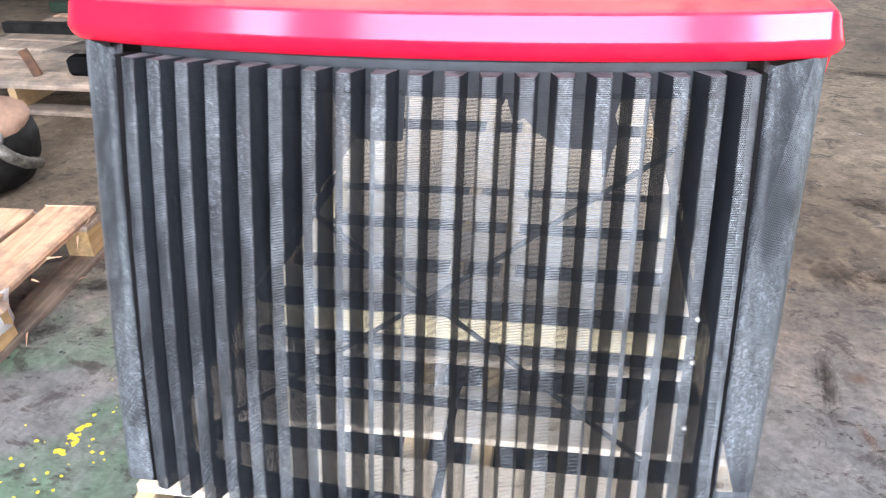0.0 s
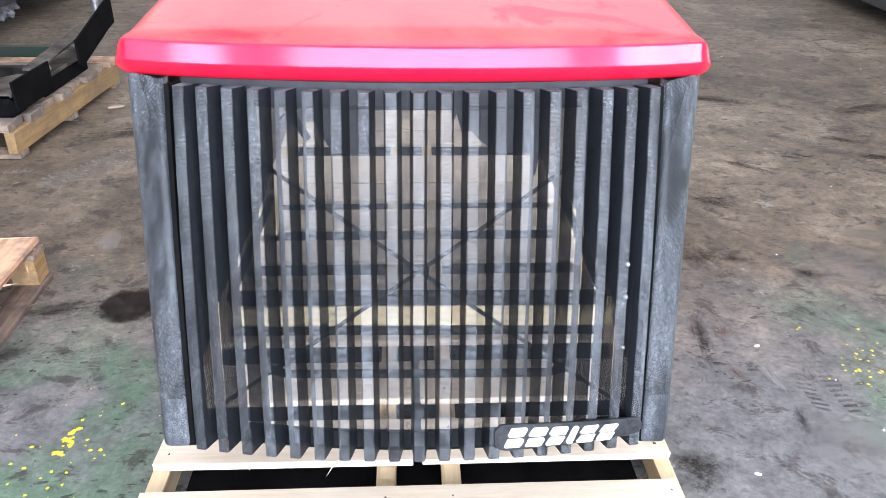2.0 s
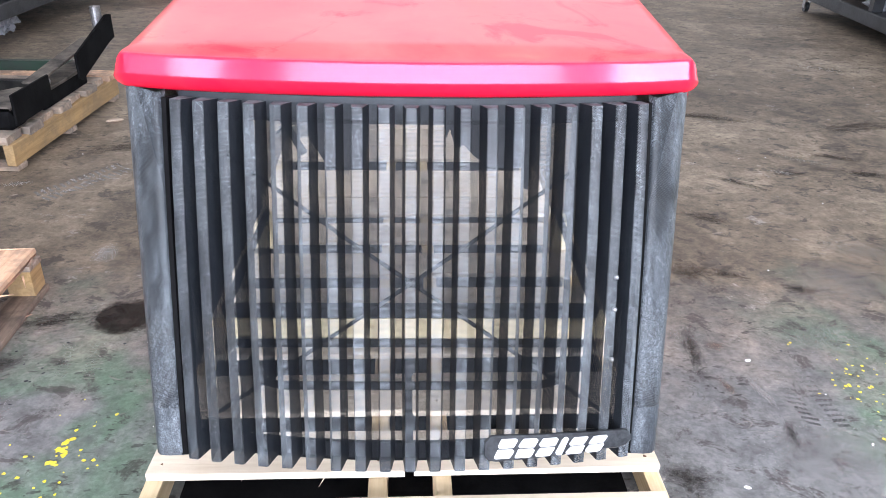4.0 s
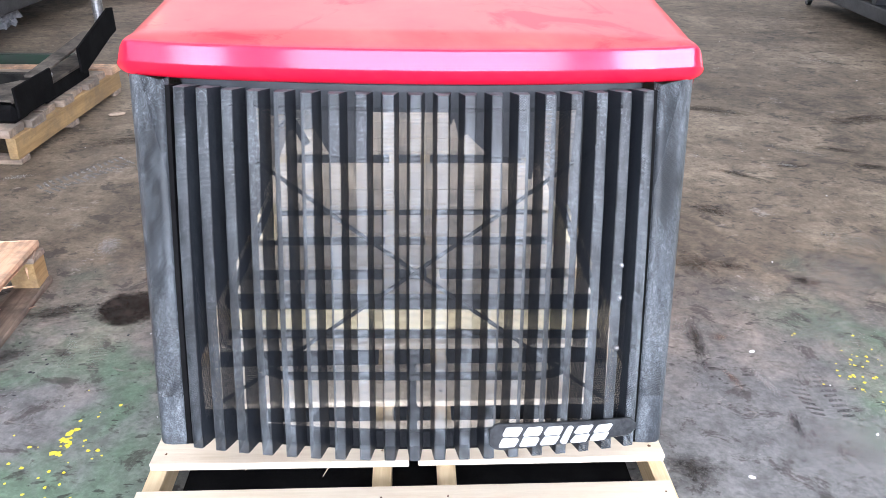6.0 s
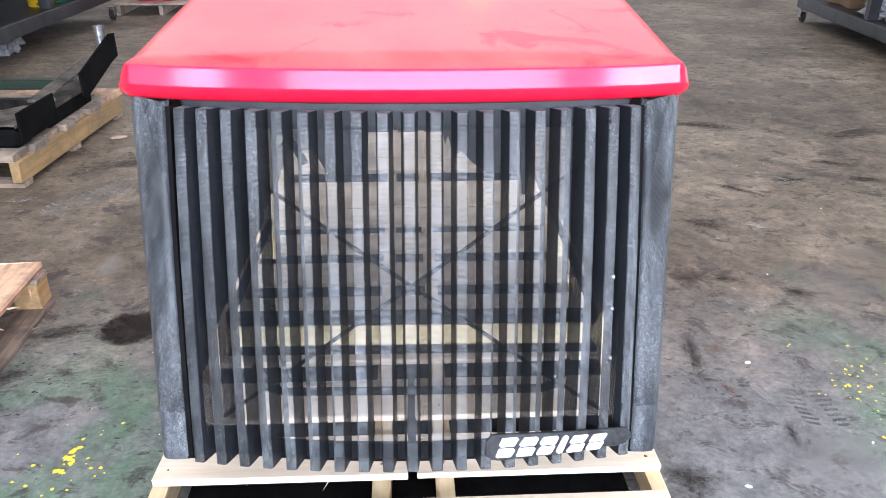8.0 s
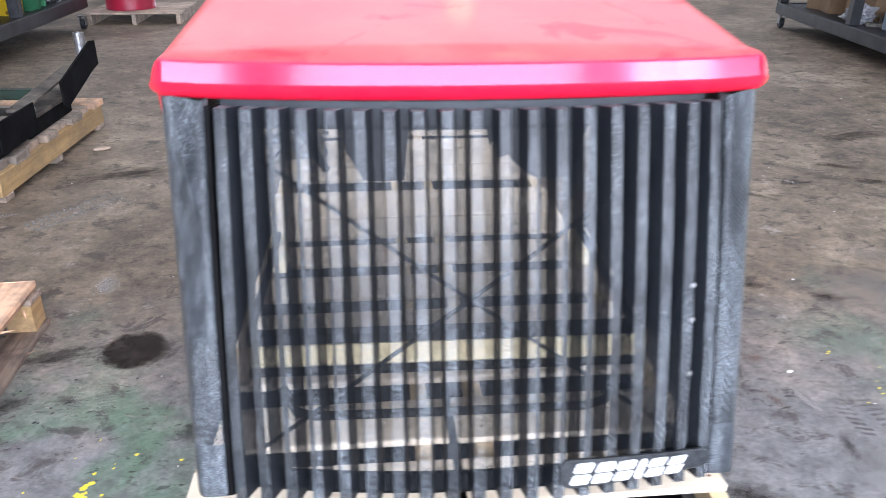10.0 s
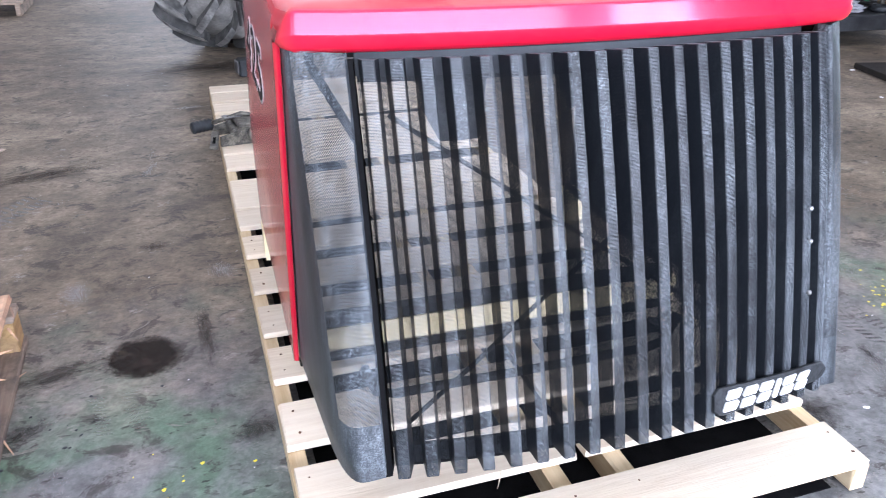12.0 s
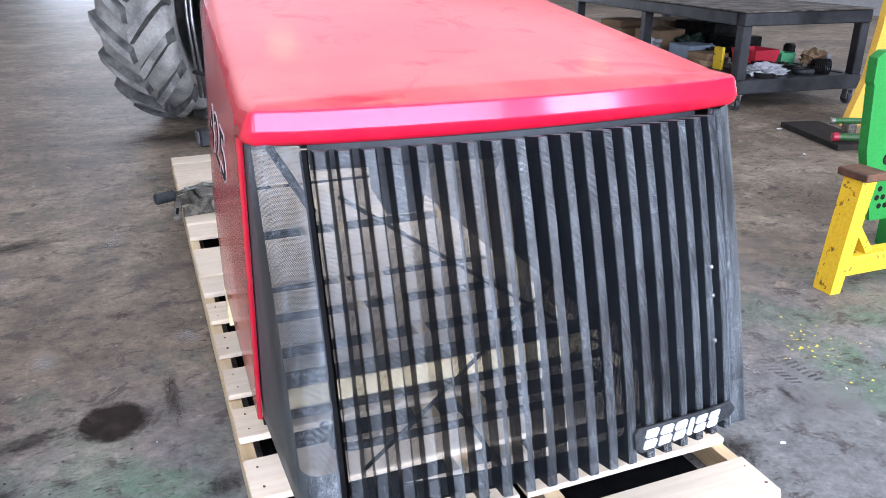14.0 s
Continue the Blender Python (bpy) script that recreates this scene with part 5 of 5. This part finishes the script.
def bench(m, w, d, h, shelf, label, top=True):
    """A welded steel bench: angle frame, thick top, lower shelf, castors."""
    b = thing("steel_bench", label, "workbench", m)
    for x in (0, w - 0.10):
        for y in (0, d * 0.5 - 0.05, d - 0.10):
            part("leg", box(x, x + 0.10, y, y + 0.10, shelf, h - 0.13, 0.008), M_TABLE, b)
    for x0, x1, y0, y1 in ((0, w, -0.012, 0.10), (0, w, d - 0.10, d + 0.012), (-0.012, 0.10, 0.102, d - 0.102), (w - 0.10, w + 0.012, 0.102, d - 0.102)):
        part("shelf_rail", box(x0, x1, y0, y1, shelf - 0.13, shelf, 0.008), M_TABLE, b)
        if top:
            part("top_rail", box(x0, x1, y0, y1, h - 0.13, h - 0.014, 0.008), M_TABLE, b)
    part("shelf", box(0.09, w - 0.09, 0.09, d - 0.09, shelf - 0.03, shelf - 0.012, 0.002), M_TABLE, b)
    if top:
        part("worktop", box(-0.02, w + 0.02, -0.02, d + 0.02, h - 0.013, h, 0.004), M_FRAMEGREY, b, "scuffed grey steel worktop")
    for x in (0.06, w - 0.06):
        for y in (0.06, d - 0.06):
            caster(x, y, b)
    return b


BENCH = pose(4.22, 4.36, 0, 0, 0, -5)
bench(BENCH, 1.38, 3.55, 0.895, 0.285, "heavy welded steel workbench on castors with a cluttered lower shelf")


def on_bench(x, y, rz=0):
    return BENCH @ pose(x, y, 0.2735, 0, 0, rz)


def crate(w, d, h, mat, name, label, m, taper=0.86):
    """An open plastic box with a rolled rim."""
    bm = bmesh.new()
    outer = [[(-w / 2 * k, -d / 2 * k, z), (w / 2 * k, -d / 2 * k, z), (w / 2 * k, d / 2 * k, z), (-w / 2 * k, d / 2 * k, z)] for k, z in ((taper, 0), (1, h), (1.05, h), (1.05, h - 0.012), (0.985, h - 0.014), (taper * 0.96, 0.008))]
    rings = [[bm.verts.new(p) for p in r] for r in outer]
    bm.faces.new(rings[0][::-1])
    rings = [rings[0], rings[3], rings[2], rings[1], rings[4], rings[5]]
    for a, b in zip(rings, rings[1:]):
        for j in range(4):
            bm.faces.new((a[j], a[(j + 1) % 4], b[(j + 1) % 4], b[j]))
    bm.faces.new(rings[-1])
    return solid(name, bm, mat, label, "container", m)


def crumple(rx, ry, rz, mat, name, label, category, m, seed=0, amp=0.5):
    bm = bmesh.new()
    bmesh.ops.create_icosphere(bm, subdivisions=4, radius=1.0)
    for v in bm.verts:
        d = 1 + amp * noise.fractal(v.co * 2.2 + Vector((seed, 0, 0)), 0.8, 2.2, 4)
        v.co = Vector((v.co.x * rx * d, v.co.y * ry * d, max(-0.96, v.co.z * d) * rz + rz * 0.96))
    return solid(name, bm, mat, label, category, m)


crate(0.30, 0.32, 0.20, M_REDPLASTIC, "plastic_tub", "open red plastic tub on the bench's lower shelf", on_bench(0.66, 0.66, 8))
crumple(0.19, 0.13, 0.055, M_FILM, "plastic_wrap", "crumpled clear plastic wrap on the shelf", "wrap", on_bench(0.50, 0.25), 2)
crumple(0.13, 0.10, 0.10, M_CARD, "paper_sack", "crumpled brown paper sack on the shelf", "sack", on_bench(1.20, 0.45), 6)
crate(0.16, 0.16, 0.15, M_GREENPLASTIC, "plastic_bucket", "small green plastic bucket on the shelf", on_bench(1.00, 0.66))
bm = bmesh.new()
add_lathe(bm, [(0.075, 0.0), (0.10, 0.012), (0.105, 0.03), (0.10, 0.048), (0.075, 0.06), (0.06, 0.03), (0.075, 0.0)], 24)
solid("rubber_ring", bm, M_RUBBER, "black rubber ring lying on the shelf", "ring", on_bench(0.90, 0.22), smooth=True)
bm = bmesh.new()
for k in range(9):
    add_path(bm, [(0.07 * math.cos(2 * math.pi * j / 14), 0.018 * k + 0.018 * j / 14, 0.07 + 0.07 * math.sin(2 * math.pi * j / 14)) for j in range(15)], 0.008, 6)
solid("coil_spring", bm, M_BLACK, "black steel coil spring on the shelf", "spring", on_bench(1.14, 0.16, 70), smooth=True)
crumple(0.26, 0.14, 0.05, M_BLACK, "rubber_sheet", "crumpled black rubber sheet on the shelf", "rubber sheet", on_bench(0.65, 0.40), 9, 0.7)
solid("oil_can", box(-0.05, 0.05, -0.05, 0.05, 0, 0.22, 0.02), M_BLACK, "black can standing on the shelf", "can", on_bench(1.16, 0.78, 20))
solid("yellow_box", box(-0.015, 0.02, -0.06, 0.06, 0, 0.22, 0.003), M_YELLOW, "narrow yellow and white parts box on the shelf", "box", on_bench(0.30, 0.74, 8))
for k, (x, y, w, d, h, mat, lab) in enumerate(((0.36, 1.02, 0.30, 0.30, 0.07, M_CARD, "flat cardboard parts box on the shelf"), (0.42, 1.42, 0.34, 0.36, 0.17, M_BLUEGREY, "grey-blue plastic parts case on the shelf"), (0.45, 2.15, 0.42, 0.40, 0.26, M_CARD, "brown cardboard box on the shelf"),
                                          (0.40, 2.75, 0.40, 0.35, 0.22, M_CARD, "brown cardboard box on the shelf"), (0.98, 1.45, 0.35, 0.45, 0.24, M_BLACK, "black parts case on the shelf"), (1.02, 2.10, 0.40, 0.60, 0.34, M_BLACK, "black parts case on the shelf"), (1.00, 2.85, 0.45, 0.60, 0.30, M_CARD, "brown cardboard box on the shelf"))):
    solid("parts_box", box(-w / 2, w / 2, -d / 2, d / 2, 0, h, 0.008), mat, lab, "box", on_bench(x, y, 12 * (k % 3) - 8), group="boxes on the bench shelf")
solid("parts_box", box(-0.14, 0.14, -0.16, 0.16, 0, 0.06, 0.006), M_CARD, "flat cardboard parts box lying on another", "box", on_bench(0.37, 1.03, 5) @ pose(0, 0, 0.071), group="boxes on the bench shelf")
crumple(0.15, 0.13, 0.09, M_FILM, "plastic_wrap", "crumpled pale plastic wrap on the shelf", "wrap", on_bench(0.22, 1.98), 12)
crumple(0.16, 0.14, 0.08, M_BLACK, "rubber_sheet", "crumpled black rubber sheet on the shelf", "rubber sheet", on_bench(0.62, 1.15), 31, 0.7)
crumple(0.18, 0.14, 0.10, M_DARKGREEN, "rag", "dark green rag heaped on the shelf", "rag", on_bench(0.70, 1.85), 33, 0.6)
crumple(0.12, 0.10, 0.07, M_GREENPLASTIC, "rag", "green rag heaped on the shelf", "rag", on_bench(0.62, 1.70), 14)

bm = bmesh.new()
add_box(bm, -0.22, 0.22, -0.16, 0.16, 0, 0.30, 0.006)
add_box(bm, -0.22, 0.22, -0.30, -0.162, 0.285, 0.292, 0.002)
solid("cardboard_box", bm, M_CARD, "open brown cardboard box with a raised flap on the shelf", "box", on_bench(0.42, 3.05, 24), group="boxes on the bench shelf")

# loose bits between the boxes
rnd = random.Random(12)
for k, (x, y) in enumerate(((0.30, 0.45), (0.45, 0.86), (0.85, 0.50), (0.80, 0.84), (1.02, 0.30), (0.22, 1.24), (0.66, 1.42), (0.24, 1.70), (0.86, 1.12), (1.05, 1.05), (0.92, 1.95), (0.40, 0.14), (1.22, 0.28))):
    kind = k % 3
    if kind == 0:
        bm = bmesh.new()
        add_lathe(bm, [(0.03, 0), (0.035, 0.01), (0.035, 0.09 + 0.04 * rnd.random()), (0.018, 0.14), (0.018, 0.165), (0.0005, 0.166)], 16)
        solid("spray_can", bm, (M_BLUEGREY, M_BLACK, M_WHITE)[k % 3 if k else 1], "small spray can standing on the shelf", "can", on_bench(x, y), "loose parts on the bench shelf", smooth=True)
    elif kind == 1:
        bm = bmesh.new()
        add_box(bm, -0.09, 0.09, -0.03, 0.03, 0, 0.05, 0.01)
        add_tube(bm, (-0.05, 0, 0.04), (-0.05, 0, 0.10), 0.025, 12)
        solid("steel_fitting", bm, M_DARKSTEEL, "greasy dark steel fitting lying on the shelf", "fitting", on_bench(x, y, rnd.uniform(0, 180)), "loose parts on the bench shelf")
    else:
        bm = bmesh.new()
        add_path(bm, [(0.10 * math.cos(a * 0.6), 0.07 * math.sin(a * 0.6), 0.014 + 0.006 * a * 0.3) for a in range(16)], 0.013, 8)
        solid("hose", bm, M_BLACK, "black rubber hose coiled on the shelf", "hose", on_bench(x, y, rnd.uniform(0, 180)), "loose parts on the bench shelf", smooth=True)

# a second bench with buckets, to the other side
BENCH2 = pose(-4.95, 4.60, 0, 0, 0, 0.5)
bench(BENCH2, 1.45, 3.45, 0.90, 0.36, "dark steel workbench on castors with buckets on its shelf")


def bucket(r, h, mat, label, m):
    bm = bmesh.new()
    add_lathe(bm, [(r * .84, 0), (r * .97, h * .86), (r * 1.04, h * .87), (r * 1.04, h * .92), (r, h * .93), (r * 1.02, h), (r * .95, h), (r * .8, 0.01), (0.0005, 0.01)], 28)
    return solid("bucket", bm, mat, label, "bucket", m, smooth=True)


bucket(0.14, 0.34, M_GREENPLASTIC, "green plastic bucket on the bench shelf", BENCH2 @ pose(1.25, 2.35, 0.3485))
bucket(0.14, 0.36, M_YELLOW, "stained yellow plastic bucket on the bench shelf", BENCH2 @ pose(1.22, 2.02, 0.3485))
crumple(0.16, 0.20, 0.08, M_FILM, "plastic_wrap", "crumpled pale plastic sheet on the bench shelf", "wrap", BENCH2 @ pose(1.20, 2.95, 0.3485), 17)
solid("oil_can", box(-0.08, 0.08, -0.12, 0.12, 0, 0.30, 0.02), M_BLACK, "black can on the bench shelf", "can", BENCH2 @ pose(1.20, 3.22, 0.3485))
solid("parts_box", box(-0.12, 0.12, -0.02, 0.02, 0, 0.32, 0.004), M_GREENPLASTIC, "green upright plastic panel on the bench shelf", "panel", BENCH2 @ pose(1.20, 2.62, 0.3485))
crumple(0.12, 0.15, 0.13, M_FILM, "plastic_wrap", "torn white plastic hanging by the bench foot", "wrap", pose(-3.85, 6.0, 0), 23)

# red drum on a worn pallet
dp = thing("pallet", "worn grey pallet under a red drum", "pallet", pose(-3.65, 8.25, 0, 0, 0, 2), group="old pallets")
for k in range(6):
    part("deck_board", rough_board(0.0, 1.1, 0.17 * k, 0.17 * k + 0.145, 0.115, 0.135, 400 + k, 0.004), M_OLDX, dp)
for k, x in enumerate((0.02, 0.52, 1.03)):
    part("runner", rough_board(x, x + 0.05, 0.0, 1.0, 0.0, 0.114, 420 + k, 0.003), M_OLDX, dp)
bm = bmesh.new()
add_lathe(bm, [(0.285, 0.0), (0.29, 0.01), (0.285, 0.02), (0.285, 0.28), (0.295, 0.30), (0.285, 0.32), (0.285, 0.58), (0.295, 0.60), (0.285, 0.62), (0.285, 0.86), (0.293, 0.88), (0.27, 0.87)], 40)
solid("steel_drum", bm, M_REDDRUM, "dark red steel drum standing on a pallet", "drum", pose(-3.25, 8.72, 0.136), smooth=True)


# ---------------- yellow stand with the green machine panel ----------------
st = thing("axle_stand", "chipped yellow steel stand with a rusty top plate", "stand", pose(1.92, 0.96, 0))
bm = bmesh.new()
q = [(-0.008, 0.0), (0.048, 0.0), (0.082, 0.22), (0.13, 0.52), (0.05, 0.52), (0.018, 0.25)]
add_prism(bm, q, 0.10)
part("post", bm, M_YELLOW, st, "chipped yellow square post")
part("top_plate", box(0.035, 0.165, -0.03, 0.13, 0.521, 0.555, 0.005), M_RUST, st, "rusty worn top plate")
part("foot_beam", box(0.047, 1.25, 0.005, 0.095, 0.075, 0.165, 0.006), M_YELLOW, st)
bm = bmesh.new()
add_prism(bm, [(0.055, 0.335), (0.085, 0.345), (0.215, 0.180), (0.18, 0.166)], 0.05, pose(0, 0.02, 0))
part("gusset", bm, M_YELLOW, st)
part("foot", box(1.20, 1.27, -0.01, 0.10, 0.0, 0.074, 0.006), M_YELLOW, st)

gp = thing("pierced_plate", "bright green pierced machine side plate standing upright", "steel plate", pose(2.325, 1.30, 0))
bm = bmesh.new()
add_prism(bm, [(0.15, 0.166), (1.0, 0.166), (0.95, 1.0), (0.03, 1.0), (-0.015, 0.97), (-0.010, 0.86), (0.0, 0.84), (0.035, 0.53)], 0.05)
part("plate", bm, M_GREEN, gp, "bright green painted steel plate")
part("foot", box(0.30, 0.42, -0.02, 0.07, 0.0, 0.1655, 0.006), M_GREEN, gp)
part("foot", box(0.76, 0.88, -0.02, 0.07, 0.0, 0.1655, 0.006), M_GREEN, gp)
for k, (x, z) in enumerate(((0.175, 0.33), (0.165, 0.285), (0.205, 0.285), (0.19, 0.24), (0.23, 0.24))):
    part("hole", tube((x, -0.0025, z), (x, 0.004, z), 0.014, 12), M_BLACK, gp, "dark bolt hole")
part("hole", tube((0.18, -0.0025, 0.48), (0.18, 0.004, 0.48), 0.028, 16), M_BLACK, gp, "dark bolt hole")
bm = bmesh.new()
add_path(bm, [(0.16, -0.005, 0.62), (0.16, -0.01, 0.86), (0.2, -0.01, 0.90), (0.34, -0.01, 0.90), (0.34, -0.01, 0.62), (0.2, -0.01, 0.60), (0.16, -0.005, 0.62)], 0.010)
part("raised_rim", bm, M_GREEN, gp, "", True)
bm = bmesh.new()
add_prism(bm, [(-0.04, 0.0), (0.40, 0.0), (0.52, 1.5), (0.22, 1.5), (0.165, 0.80), (0.11, 0.40)], 0.06)
solid("yellow_brace", bm, M_AMBER, "yellow painted steel brace standing behind the green plate", "brace", pose(4.72, 3.50, 0))

solid("floor_plate", box(0, 0.34, 0, 0.82, 0, 0.045, 0.004), M_DARKPLATE, "thick dark steel plate lying on the concrete", "steel plate", pose(3.97, 2.90, 0, 0, 0, -14))
sh = thing("drive_shaft", "dark green drive shafts with a red collar lying on a plate", "shaft", pose(4.02, 2.97, 0.046))
part("tube", tube((0.02, 0.0, 0.040), (0.60, -0.30, 0.040), 0.029, 16), M_SHAFTGREEN, sh, "dark green shaft tube")
part("collar", tube((-0.02, 0.02, 0.040), (0.02, 0.0, 0.040), 0.034, 16), M_REDDRUM, sh, "red collar")
part("tube", tube((0.02, 0.08, 0.150), (0.66, -0.20, 0.146), 0.023, 16), M_SHAFTGREEN, sh, "dark green shaft tube")
part("end_cap", tube((0.0, 0.089, 0.1505), (0.03, 0.076, 0.150), 0.027, 16), M_DARKSTEEL, sh, "bare steel shaft end")
part("yoke", box(0.12, 0.20, 0.0, 0.09, 0.0, 0.13, 0.012), M_DARKSTEEL, sh, "dark steel yoke")
part("yoke", box(0.40, 0.46, -0.16, 0.02, 0.0, 0.125, 0.012), M_RUST, sh)

# ceiling lamps
for k, (x, y) in enumerate(((-6.0, 13.0), (1.3, 13.0), (8.6, 12.6), (-6.0, 4.5), (1.3, 4.5), (8.6, 4.5), (1.3, -4.5))):
    cl = thing("ceiling_lamp", "bright square lamp hung under the ceiling", "lamp", pose(x, y, 6.25), group="ceiling lamps")
    part("housing", box(-0.35, 0.35, -0.22, 0.22, 0.05, 0.16, 0.01), M_STEEL, cl)
    part("diffuser", box(-0.30, 0.30, -0.10, 0.10, 0.0, 0.049, 0.01), M_LAMP, cl, "glowing warm diffuser")
    part("hanger", box(-0.02, 0.02, -0.02, 0.02, 0.161, 0.25, 0.003), M_STEEL, cl)
